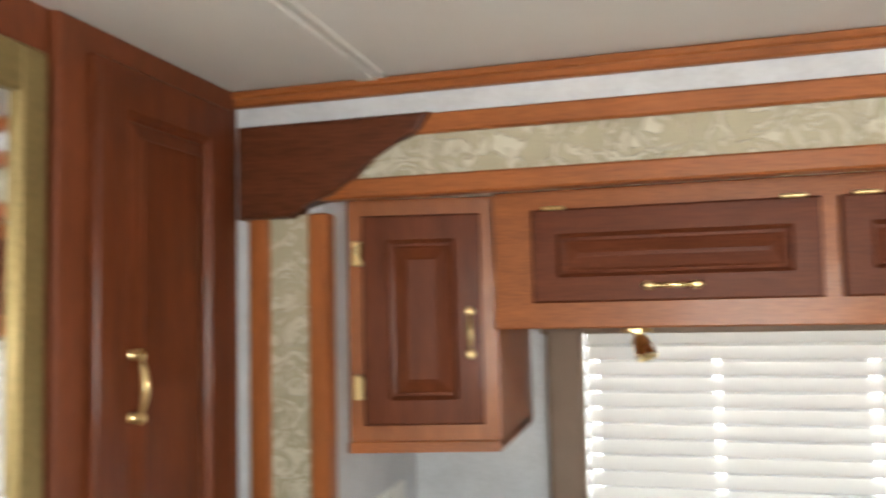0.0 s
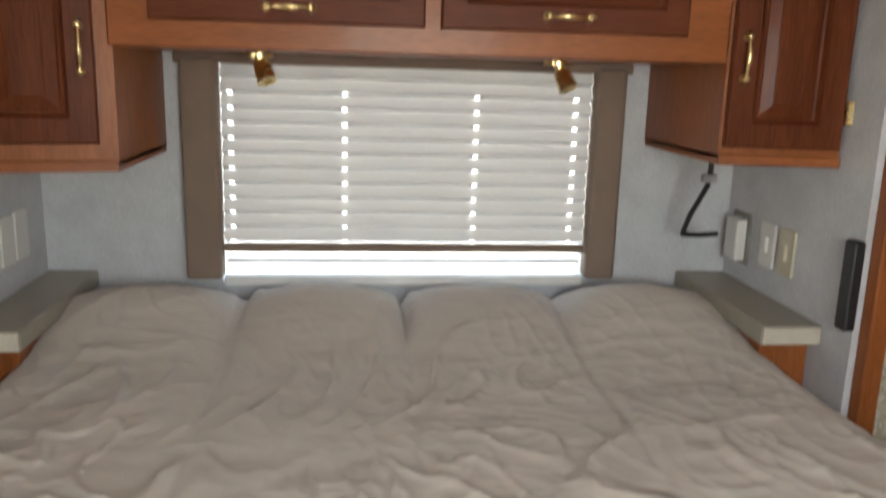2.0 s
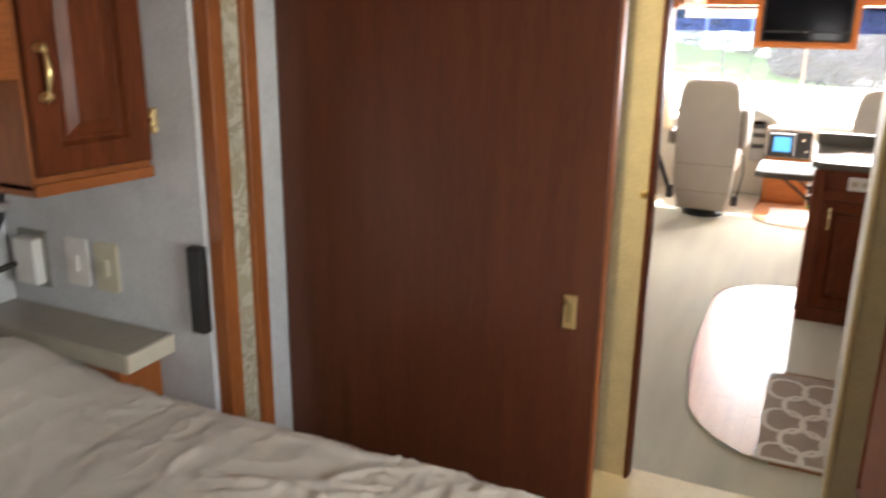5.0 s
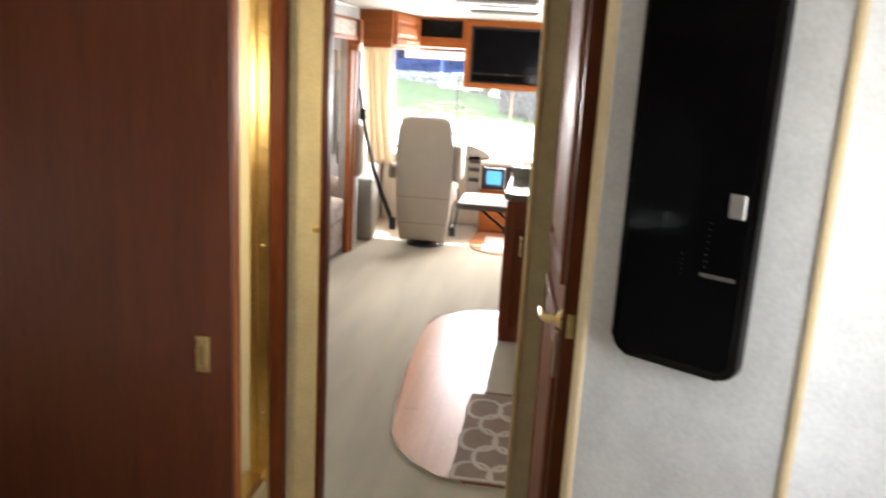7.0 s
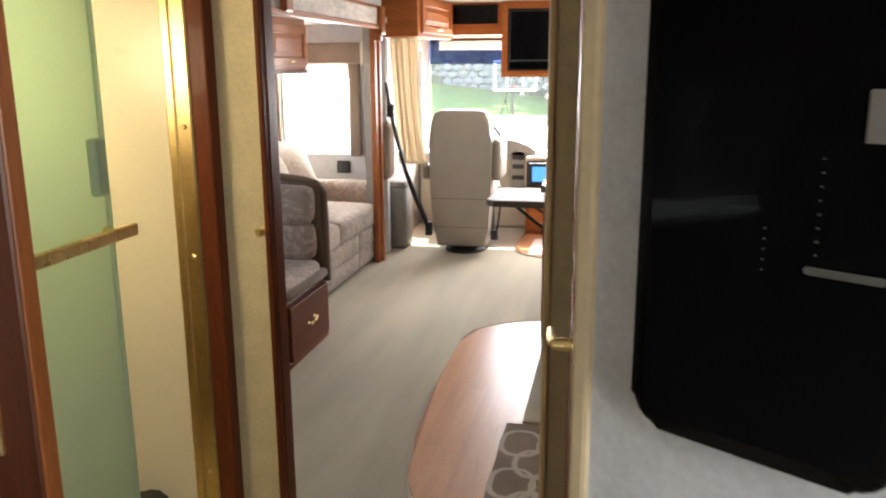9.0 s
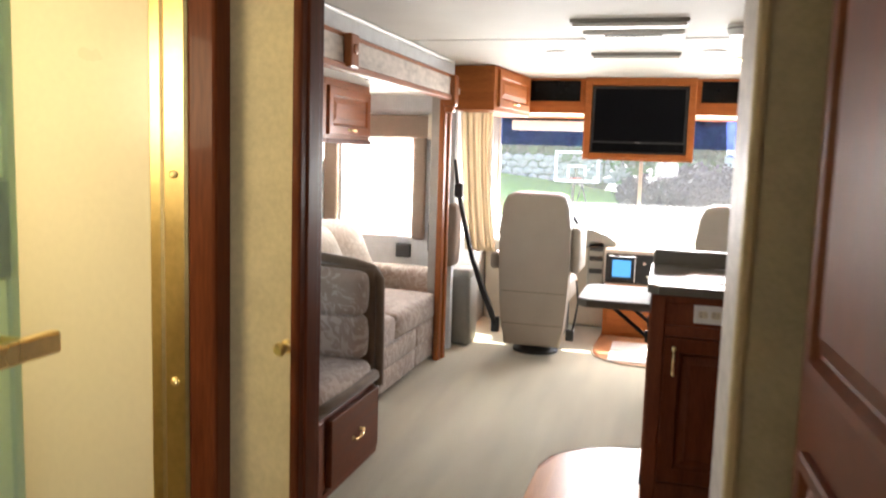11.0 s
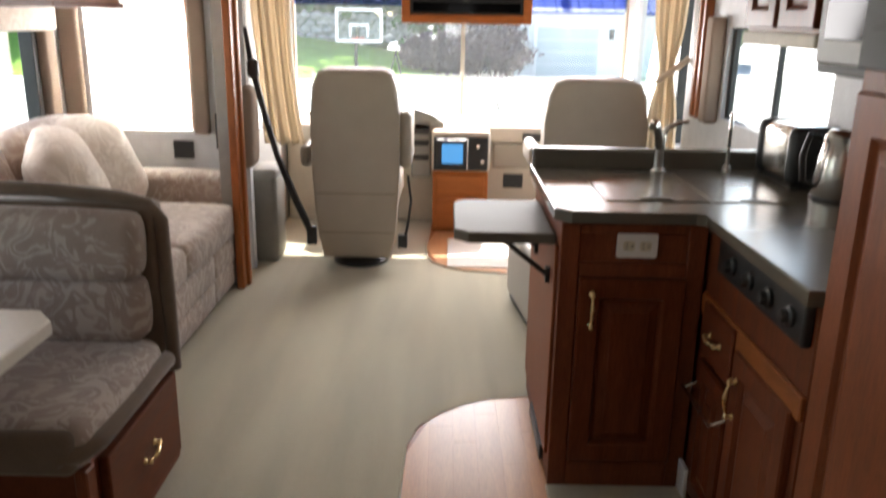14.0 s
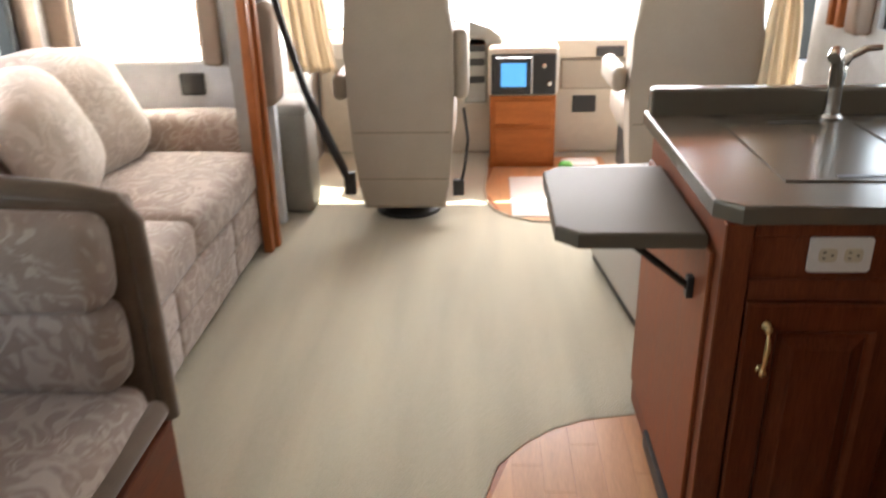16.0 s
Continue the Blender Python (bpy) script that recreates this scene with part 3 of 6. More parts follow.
for s, y0 in ((1, -3.75), (-1, -1.565)):
    pts = [(0, 0), (0.40, 0), (0.375, -0.035), (0.33, -0.05), (0.285, -0.075), (0.245, -0.115), (0.20, -0.145), (0.13, -0.165), (0.115, -0.185), (0, -0.185)]
    m = Matrix(((0, 0, 1, -0.64), (s, 0, 0, y0), (0, 1, 0, 1.918), (0, 0, 0, 1)))
    part("corner_bracket", prism(pts, 0, 0.058, 0.008, 2, m), WOOD_CARVED, val, "carved dark cherry corner bracket")
for y0, y1 in ((-3.735, -3.565), (-1.726, -1.578)):
    part("upright_fabric", box(-0.632, -0.615, y0 + 0.03, y1 - 0.03, 0, 1.74), VALANCE_FABRIC, val, "jacquard strip")
    part("upright", box(-0.64, -0.60, y0, y0 + 0.042, 0, 1.74, 0.004), WOOD, val)
    part("upright", box(-0.64, -0.60, y1 - 0.042, y1, 0, 1.74, 0.004), WOOD, val)

# wardrobe wall at the rear
ward = thing("wardrobe", (-0.38, -3.79, 0), "tall dark cherry wardrobe with a raised-panel door", "wardrobe")
part("frame", box(-0.625, -0.12, -3.79, -3.772, 0, 1.998, 0.003), WOOD_KIT, ward)
leaf(ward, 0.385, 1.86, facing(-0.375, -3.772, 1.02, "+y"), WOOD_DARK, (-0.112, 0.42), True, length=0.11, rail=0.07)
mir = thing("mirror_door", (0.3, -3.79, 0.05), "tall mirror door in a brass frame", "mirror")
part("glass", box(-0.04, 0.66, -3.785, -3.768, 0.12, 1.86), MIRROR, mir, "clear mirror glass")
for b in ((-0.085, -0.035, 0.08, 1.92), (0.655, 0.705, 0.08, 1.92)):
    part("frame_side", box(b[0], b[1], -3.79, -3.755, b[2], b[3], 0.005), BRASS_DULL, mir, "antique brass frame")
part("frame_rail", box(-0.085, 0.705, -3.79, -3.757, 1.855, 1.922, 0.005), BRASS_DULL, mir)
part("frame_rail", box(-0.085, 0.705, -3.79, -3.757, 0.06, 0.125, 0.005), BRASS_DULL, mir)

# overhead cabinets round the bed window
ov = thing("overhead_cabinet", (-1.0, -2.64, 1.50), "cherry cabinet over the bed window, two flap doors", "cabinet", "bedroom cabinets")
part("body", box(-1.255, -0.792, -3.278, -2.008, 1.503, 1.7845, 0.003), WOOD_H, ov)
for yc, w in ((-2.925, 0.54), (-2.364, 0.517)):
    leaf(ov, w, 0.188, facing(-0.792, yc, 1.649, "+x"), WOOD_DARK_H, (0.0, -0.064), hinges=((-w / 2 + 0.045, 0.096, 0.045, 0.008), (w / 2 - 0.045, 0.096, 0.045, 0.008)), rail=0.05)
# each side cabinet turns its face a little towards the bed
for ya, xa, yb, xb, hs, zb in ((-3.59, -0.765, -3.280, -0.832, 1, 1.262), (-2.006, -0.797, -1.745, -0.765, -1, 1.30)):
    mid = Vector(((xa + xb) / 2, (ya + yb) / 2, (zb + 1.785) / 2 + 0.004))
    turned = Matrix.Translation(mid) @ Matrix.Rotation(math.atan2(xa - xb, yb - ya), 4, "Z") @ facing(0, 0, 0, "+x")
    c = thing("side_cabinet", (mid.x - 0.2, mid.y, zb), "narrow cherry wall cabinet beside the bed window", "cabinet", "bedroom cabinets")
    part("body", prism([(-1.255, ya), (xa, ya), (xb, yb), (-1.255, yb)], zb, 1.7845, 0.002, 1), WOOD, c)
    part("base_rail", prism([(-1.25, ya), (xa + 0.008, ya), (xb + 0.008, yb), (-1.25, yb)], zb - 0.012, zb + 0.012, 0.003, 1), WOOD_H, c)
    leaf(c, 0.25, 0.44, turned, WOOD_DARK, (hs * 0.10, -0.03), True, hinges=((-hs * 0.136, 0.14, 0.020, 0.052), (-hs * 0.136, -0.14, 0.020, 0.052)), length=0.10, rail=0.052)

# window with pleated shade
win = tagged(thing("window_1", (-1.26, -2.65, 0.9), "bed window with taupe padded frame and closed pleated shade", "window"), kind="structure")
part("pane", box(-1.302, -1.298, -3.15, -2.155, 0.90, 1.49), GLASS, win, "clear glass").visible_shadow = False
for y0, y1 in ((-3.232, -3.14), (-2.165, -2.085)):
    part("side_pad", box(-1.262, -1.19, y0, y1, 0.92, 1.49, 0.012, 3), SHADE_CLOTH, win, "padded taupe fabric side", 40)
part("sill", box(-1.262, -1.225, -3.14, -2.165, 0.895, 0.925, 0.004), WHITE, win)
part("shade_headrail", box(-1.262, -1.20, -3.245, -2.07, 1.475, 1.503, 0.004), SHADE_CLOTH, win)


def pleated(y0, y1, z0, z1, cords, pleat, x):
    """A pleated shade with light gaps at its cords."""
    bm = bmesh.new()
    ys = [y0]
    for c in cords:
        ys += [c - 0.006, c + 0.006]
    ys.append(y1)
    n = int((z1 - z0) / pleat) * 2
    grid = [[bm.verts.new((x + (0.021 if k % 2 else 0.0), y, z1 + (z0 - z1) * (k + (0.52 if k % 2 else 0.0)) / n)) for y in ys] for k in range(n + 1)]
    for k in range(n):
        for j in range(len(ys) - 1):
            if j % 2 == 1 and k % 2 == 1 and k > 1:
                continue
            bm.faces.new((grid[k][j], grid[k][j + 1], grid[k + 1][j + 1], grid[k + 1][j]))
    return bm


part("shade", pleated(-3.138, -2.167, 1.012, 1.478, (-3.115, -2.823, -2.476, -2.208), 0.038, -1.252), BLIND, win, "beige pleated night shade, backlit")
part("shade_bottom_rail", box(-1.25, -1.222, -3.138, -2.167, 0.988, 1.012, 0.004), SHADE_CLOTH, win)
part("sash_rail", box(-1.30, -1.262, -3.14, -2.165, 0.948, 0.964, 0.003), WHITE, win)
for yc in (-3.0, -2.35):
    lamp = thing("reading_lamp", (-0.90, yc, 1.50), "small brass swivel reading lamp under the cabinet", "lamp", "reading lamps")
    part("canopy", lathe([(0.030, -0.010), (0.030, -0.002), (0.014, 0.003)], (-0.90, yc, 1.50), 18), BRASS, lamp, "", 40)
    part("knuckle", lathe([(0.008, -0.012), (0.011, -0.004), (0.011, 0.004), (0.008, 0.012)], (-0.893, yc + 0.004, 1.487), 12), BRASS, lamp, "", 40)
    part("shade", lathe([(0.012, 0.022), (0.017, 0.016), (0.022, -0.026), (0.019, -0.026), (0.0, -0.014)], (0, 0, 0), 18, Matrix.Translation((-0.880, yc + 0.012, 1.462)) @ pose(0, 0, 0, 20, -25, 0)), BRASS, lamp, "brass bullet shade", 40)

# bed
bed = thing("bed", (-0.3, -2.66, 0), "wide bed under a crumpled beige duvet", "bed")
part("base", box(-1.24, 0.40, -3.40, -1.90, 0, 0.50, 0.01), WOOD_DARK_H, bed)
part("mattress", box(-1.22, 0.42, -3.46, -1.87, 0.50, 0.76, 0.05, 3), WHITE, bed, "", 40)


def duvet():
    bm = bmesh.new()
    nx, ny = 280, 280
    x0, x1, y0, y1 = -1.255, 0.47, -3.54, -1.81
    rows = []
    for i in range(nx + 1):
        row = []
        for j in range(ny + 1):
            u, v = i / nx, j / ny
            x, y = x0 + (x1 - x0) * u, y0 + (y1 - y0) * v
            z = 0.838
            p = Vector((x, y, 0))
            # long soft folds and many short sharp creases
            warp = noise.noise_vector(p * 2.3) * 0.16
            q = p + warp
            amp = min(1, 0.45 + u * 0.9)
            r1 = 1 - abs(noise.noise(Vector((q.x * 1.9 + q.y * 2.4, q.y * 2.2 - q.x * 0.9, 0.3))))
            r2 = 1 - abs(noise.noise(Vector((q.x * 5.0 + q.y * 9.0, q.y * 2.6 - q.x * 2.1, 4.3))))
            r3 = 1 - abs(noise.noise(Vector((q.x * 8.0 - q.y * 11.0, q.y * 4.0 + q.x * 2.8, 9.1))))
            r4 = 1 - abs(noise.noise(Vector((q.x * 11.0 + q.y * 3.0, q.y * 13.0 - q.x * 6.0, 2.1))))
            here = max(0, min(1, 0.5 + 1.6 * noise.noise(p * 2.2 + Vector((5, 1, 2)))))
            there = max(0, min(1, 0.5 + 1.6 * noise.noise(p * 2.6 + Vector((1, 7, 3)))))
            z += amp * (0.006 * (r1 ** 9 - 0.2) + 0.013 * here * (r2 ** 18 - 0.1) + 0.011 * there * (r3 ** 18 - 0.1) + 0.004 * (r4 ** 10 - 0.1)) + 0.009 * noise.noise(p * 2.4)
            c1 = abs(noise.noise(Vector((q.x * 8.0 + q.y * 3.0, q.y * 10.0 - q.x * 4.0, 6.6))))
            c2 = abs(noise.noise(Vector((q.x * 19.0 - q.y * 6.0, q.y * 15.0 + q.x * 8.0, 1.7))))
            z += amp * (0.005 * here * c1 + 0.003 * there * c2)
            # quilted lumps by the pillows
            head = math.exp(-((x + 1.06) / 0.20) ** 2)
            lump = 0.4 + 0.6 * abs(math.sin((v - 0.02) * math.pi * 4 / 0.96)) ** 0.5
            z += 0.098 * head * lump
            z -= 0.05 * math.exp(-((x + 1.27) / 0.05) ** 2)
            # stitched seams of the quilting
            for s in (0.27, 0.50, 0.73):
                z -= 0.024 * math.exp(-((v - s) / 0.008) ** 2) * max(0.22, head)
            for s in (-0.62, -0.18, 0.22):
                z -= 0.002 * math.exp(-((x + 0.03 * math.sin(v * 9) - s) / 0.012) ** 2)
            # roll over the sides and the foot
            ex = max(0, (u - 0.955) / 0.045)
            ey = max(0, (abs(v - 0.5) - 0.465) / 0.035)
            e = min(1, max(ex, ey))
            z -= 0.09 * (1 - math.sqrt(max(0, 1 - e * e)))
            row.append(bm.verts.new((x, y, z)))
        rows.append(row)
    for i in range(nx):
        for j in range(ny):
            bm.faces.new((rows[i][j], rows[i + 1][j], rows[i + 1][j + 1], rows[i][j + 1]))
    # skirt of the duvet hanging at sides and foot
    border = [rows[i][0] for i in range(nx + 1)], [rows[i][ny] for i in range(nx + 1)], rows[nx]
    for k, line in enumerate(border):
        prev = line
        for s in range(1, 7):
            cur = []
            for v in line:
                w = 0.02 * noise.noise(Vector((v.co.x * 6, v.co.y * 6, s * 0.2)))
                out = Vector((0, -1, 0)) if k == 0 else Vector((0, 1, 0)) if k == 1 else Vector((1, 0, 0))
                cur.append(bm.verts.new(v.co + Vector((0, 0, -0.065 * s)) + out * (w * s / 3 + 0.004 * s)))
            for a in range(len(line) - 1):
                bm.faces.new((prev[a], prev[a + 1], cur[a + 1], cur[a]))
            prev = cur
    return bm


part("duvet", duvet(), BEDCLOTH, bed, "crumpled beige quilted duvet", 180)

# ledges beside the bed
for y0, y1, g in ((-1.885, -1.742, 1), (-3.598, -3.47, -1)):
    ns = thing("bedside_ledge", (-1.0, (y0 + y1) / 2, 0), "narrow bedside shelf, grey laminate with pale edge", "shelf", "bedside ledges")
    part("cabinet", box(-1.25, -0.79, y0 + 0.025 * (g > 0), y1 - 0.025 * (g < 0), 0, 0.885, 0.003), WOOD, ns)
    part("top", box(-1.255, -0.742, y0, y1, 0.887, 0.932, 0.004), LEDGE, ns)
    part("edge_strip", box(-0.7445, -0.738, y0 + 0.004, y1 - 0.004, 0.889, 0.930, 0.002), LEDGE_EDGE, ns)

# bedroom bulkhead door
sd = thing("sliding_door", (-0.23, -1.46, 0), "dark cherry slab sliding door with brass latch, pushed open", "door")
part("slab", box(-0.628, 0.150, -1.476, -1.444, 0.01, 1.985, 0.003), WOOD_DOOR, sd)
part("latch_plate", box(0.074, 0.102, -1.482, -1.474, 1.00, 1.075, 0.002), BRASS, sd)
part("latch_recess", box(0.081, 0.095, -1.4835, -1.480, 1.015, 1.06, 0.002), BRASS_FRAME, sd)
part("edge_strip", box(0.149, 0.155, -1.474, -1.446, 0.01, 1.985, 0.002), WOOD, sd)

# ---- passage and bathroom ----
cas = tagged(thing("door_casing", (0.08, -0.55, 0), "dark cherry door casing of the passage", "door frame"), kind="structure")
part("casing_living", box(0.062, 0.076, -0.590, -0.512, 0, 2.0, 0.005, 2), WOOD_DARK, cas)
part("casing_bead", box(0.066, 0.079, -0.572, -0.530, 0, 2.0, 0.005, 2), WOOD_DARK, cas)
part("casing_bath", box(-0.0845, -0.040, -0.616, -0.556, 0.13, 2.0, 0.005, 2), WOOD_DARK, cas)
part("hook", lathe([(0.010, 0), (0.010, 0.004), (0.005, 0.008), (0.005, 0.020), (0.010, 0.026), (0.006, 0.032)], (0, 0, 0), 12, facing(0.055, -0.580, 1.11, "-y")), BRASS, cas, "small brass hook", 40)
alone("trim_passage_corner", box(0.680, 0.70, -0.274, -0.252, 0, 2.0, 0.006, 2), TRIM_CREAM, "cream corner moulding", "trim", kind="structure")
alone("wall_passage_end", box(0.70, 1.44, -0.268, -0.2615, 0, 2.0), WALL_CREAM, "tan wallpapered cupboard end", "wall", kind="structure")
bd = thing("bathroom_door", (0.82, -0.7, 0.13), "cherry raised-panel bathroom door, standing open", "door")
dm = Matrix.Translation((0.768, -0.36, 0)) @ Matrix.Rotation(radians(3.2), 4, "Z")
alone("trim_bathroom_jamb", box(0.828, 0.86, -0.345, -0.2685, 0.13, 2.0, 0.004), WOOD_DARK, "dark cherry door jamb", "trim", kind="structure")
part("slab", box(0.0, 0.03, -0.69, 0, 0.145, 1.97, 0.003, 1, dm), WOOD_KIT, bd)
for zc, h in ((1.50, 0.78), (0.60, 0.80)):
    pm = panel_mesh(0.54, h, 0.014, 0.02)
    pm.transform(dm @ facing(0.0, -0.35, zc, "-x"))
    part("raised_panel", pm, WOOD_KIT, bd)
part("stile", box(-0.006, 0.036, -0.70, -0.675, 0.145, 1.97, 0.004, 2, dm), WOOD_DARK, bd)
hb = lathe([(0.026, 0), (0.026, 0.006), (0.012, 0.012), (0.010, 0.045)], (0, 0, 0), 16, facing(-0.002, -0.645, 1.03, "-x"))
hl = tube([(-0.044, -0.645, 1.03), (-0.050, -0.62, 1.03), (-0.052, -0.56, 1.026)], [0.009, 0.009, 0.007], 10)
hh = join(hb, hl)
hh.transform(dm)
part("lever_handle", hh, BRASS, bd, "brass lever handle", 40)
part("strike", box(0.006, 0.024, -0.704, -0.698, 1.0, 1.06, 0.002, 1, dm), BRASS, bd)
part("hanging_strap", box(-0.016, -0.006, -0.66, -0.64, 0.88, 1.0, 0.002, 1, dm), LEATHER, bd, "pale strap on the handle")

sh = thing("shower", (-0.3, -1.1, 0.13), "cream shower stall with brass frame and frosted glass door", "shower")
part("pan", box(-0.63, -0.09, -1.43, -0.602, 0.13, 0.20, 0.01, 2), SHOWER, sh)
part("curb", box(-0.19, -0.088, -1.43, -0.602, 0.13, 0.26, 0.02, 3), SHOWER, sh, "", 40)
part("glass_door", box(-0.138, -0.132, -1.42, -0.885, 0.28, 1.80), FROST, sh, "frosted pale green glass door")
part("door_edge", box(-0.142, -0.128, -0.89, -0.874, 0.28, 1.80, 0.003), FROST, sh)
part("end_post", box(-0.150, -0.126, -0.614, -0.602, 0.26, 1.94, 0.004), BRASS_FRAME, sh, "brass frame post")
part("end_post", box(-0.124, -0.085, -0.618, -0.602, 0.13, 1.94, 0.004), BRASS_FRAME, sh, "brass frame post")
part("head_rail", box(-0.16, -0.10, -1.43, -0.602, 1.90, 1.94, 0.004), BRASS_FRAME, sh, "brass head rail")
part("sill_rail", box(-0.165, -0.10, -1.43, -0.602, 0.255, 0.28, 0.004), BRASS_FRAME, sh)
part("towel_bar", join(box(-0.093, -0.077, -1.30, -0.87, 1.155, 1.180, 0.003), tube([(-0.132, -0.90, 1.167), (-0.08, -0.90, 1.167)], 0.008, 8), tube([(-0.132, -1.27, 1.167), (-0.08, -1.27, 1.167)], 0.008, 8)), BRASS, sh, "brass towel bar", 40)
part("door_catch", box(-0.132, -0.112, -0.935, -0.90, 1.24, 1.35, 0.004), FROST, sh)
for z in (0.50, 1.05, 1.35, 1.68):
    part("screw", lathe([(0.006, 0), (0.006, 0.003), (0.003, 0.005)], (0, 0, 0), 10, facing(-0.105, -0.618, z, "-y")), BRASS, sh)
part("foot_rest", prism(rounded(0.11, 0.09, 0.04), 0.375, 0.42, 0.012, 3, Matrix.Translation((-0.275, -0.645, 0))), BLACK, sh)

# black wall panel in the angled wall
PM = ANG_M @ facing(0.262, -0.004, 1.56, "-y")
bp = thing("black_wall_panel", tuple((ANG_M @ Vector((0.251, 0, 1.17)))), "tall glossy black glass wall panel with rounded corners", "wall panel")
part("bezel", prism(rounded(0.214, 0.78, 0.028), 0.002, 0.030, 0.008, 3, PM), BLACK_SATIN, bp, "", 40)
part("glass", prism(rounded(0.19, 0.752, 0.02), 0.0295, 0.0318, 0, 1, PM), BLACK_GLOSS, bp, "black glass front")
part("silver_label", box(0.065, 0.089, -0.132, -0.096, 0.0322, 0.0338, 0.0005, 1, PM), STEEL, bp, "small silver label")
part("slide_bar", prism(rounded(0.056, 0.006, 0.0028), 0.0322, 0.034, 0.0005, 1, PM @ Matrix.Translation((0.060, -0.226, 0))), VENT_DARK, bp, "short grey bar")
for k in range(8):
    part("mark", box(0.0385, 0.040, -0.145 - k * 0.010, -0.1435 - k * 0.010, 0.0322, 0.0328, 0, 1, PM), VENT_DARK, bp)
for k in range(5):
    part("mark", box(0.0005, 0.002, -0.20 - k * 0.008, -0.1985 - k * 0.008, 0.0322, 0.0328, 0, 1, PM), VENT_DARK, bp)

# ---- living: slide-out fascia ----
fa = thing("slide_fascia", (-0.87, 1.8, 1.74), "cherry and wallpaper fascia over the sofa alcove", "fascia")
part("panel", box(-0.90, -0.86, -0.49, 3.60, 1.84, 2.0), WALL, fa)
part("cover_band", box(-0.872, -0.835, -0.49, 3.48, 1.765, 1.885, 0.004), WALL_SPONGE, fa)
part("lower_rail", box(-0.88, -0.822, -0.49, 3.50, 1.742, 1.772, 0.004), WOOD_H, fa)
part("upper_rail", box(-0.87, -0.838, -0.49, 3.50, 1.88, 1.905, 0.004), WOOD_H, fa)
part("awning_track", tube([(-0.845, -0.49, 1.985), (-0.845, 3.5, 1.985)], 0.011, 8), WHITE, fa)
part("bracket", join(box(-0.835, -0.795, 1.675, 1.765, 1.755, 1.90, 0.008, 2), lathe([(0.022, 0), (0.022, 0.006), (0.010, 0.009)], (0, 0, 0), 14, facing(-0.795, 1.722, 1.835, "+x"))), WOOD, fa, "carved cherry block")
part("end_block", join(box(-0.885, -0.80, 3.41, 3.50, 1.70, 1.90, 0.012, 2), box(-0.875, -0.815, 3.42, 3.495, 1.66, 1.705, 0.012, 2)), WOOD, fa, "carved cherry end block")
po = thing("slide_post", (-0.89, 3.55, 0), "cherry corner post of the sofa alcove", "post")
part("post", box(-0.925, -0.885, 3.49, 3.56, 0, 1.75, 0.006, 2), WOOD, po)
part("post_bead", box(-0.905, -0.868, 3.555, 3.602, 0, 1.998, 0.008, 2), WOOD, po)
part("grey_edge", box(-0.935, -0.905, 3.60, 3.62, 0, 2.0, 0.003), WALL, po)

# slide overhead cabinets
for y0, y1 in ((1.23, 1.87), (1.87, 2.515), (2.515, 3.19)):
    c = thing("overhead_cabinet", (-1.6, (y0 + y1) / 2, 1.45), "cherry overhead cabinet above the sofa", "cabinet", "sofa cabinets")
    part("body", box(-1.885, -1.30, y0 + 0.001, y1 - 0.001, 1.455, 1.798, 0.003), WOOD_H, c)
    part("light_rail", box(-1.31, -1.282, y0 + 0.001, y1 - 0.001, 1.435, 1.462, 0.004), WOOD_DARK_H, c)
    leaf(c, y1 - y0 - 0.05, 0.27, facing(-1.30, (y0 + y1) / 2, 1.62, "+x"), WOOD_H, (0, -0.105), rail=0.05, length=0.09)

# alcove end window
w2 = tagged(thing("window_2", (-1.49, 3.85, 0.8), "alcove end window with a lowered white shade", "window"), kind="structure")
part("pane", box(-1.76, -1.215, 3.895, 3.90, 0.80, 1.52), GLASS, w2).visible_shadow = False
part("day_shade", box(-1.755, -1.22, 3.868, 3.872, 0.87, 1.52), DAY_SHADE, w2, "white pleated day shade")
part("shade_bar", box(-1.755, -1.22, 3.864, 3.876, 0.862, 0.875, 0.002), WHITE, w2)
part("sill", box(-1.79, -1.19, 3.838, 3.856, 0.785, 0.803, 0.003), WHITE, w2)
part("valance", box(-1.80, -1.07, 3.775, 3.85, 1.50, 1.66, 0.02, 3), SHADE_CLOTH, w2, "taupe padded valance", 40)
part("valance_tassel", box(-1.09, -1.055, 3.77, 3.80, 1.49, 1.67, 0.01, 2), LEDGE_EDGE, w2, "", 40)
part("side_drape", box(-1.20, -1.11, 3.80, 3.85, 0.78, 1.52, 0.02, 3), SHADE_CLOTH, w2, "taupe padded side", 40)
part("side_drape", box(-1.89, -1.78, 3.80, 3.85, 0.78, 1.52, 0.02, 3), SHADE_CLOTH, w2, "taupe padded side", 40)
part("frame", box(-1.215, -1.20, 3.84, 3.86, 0.80, 1.52, 0.003), WOOD, w2)

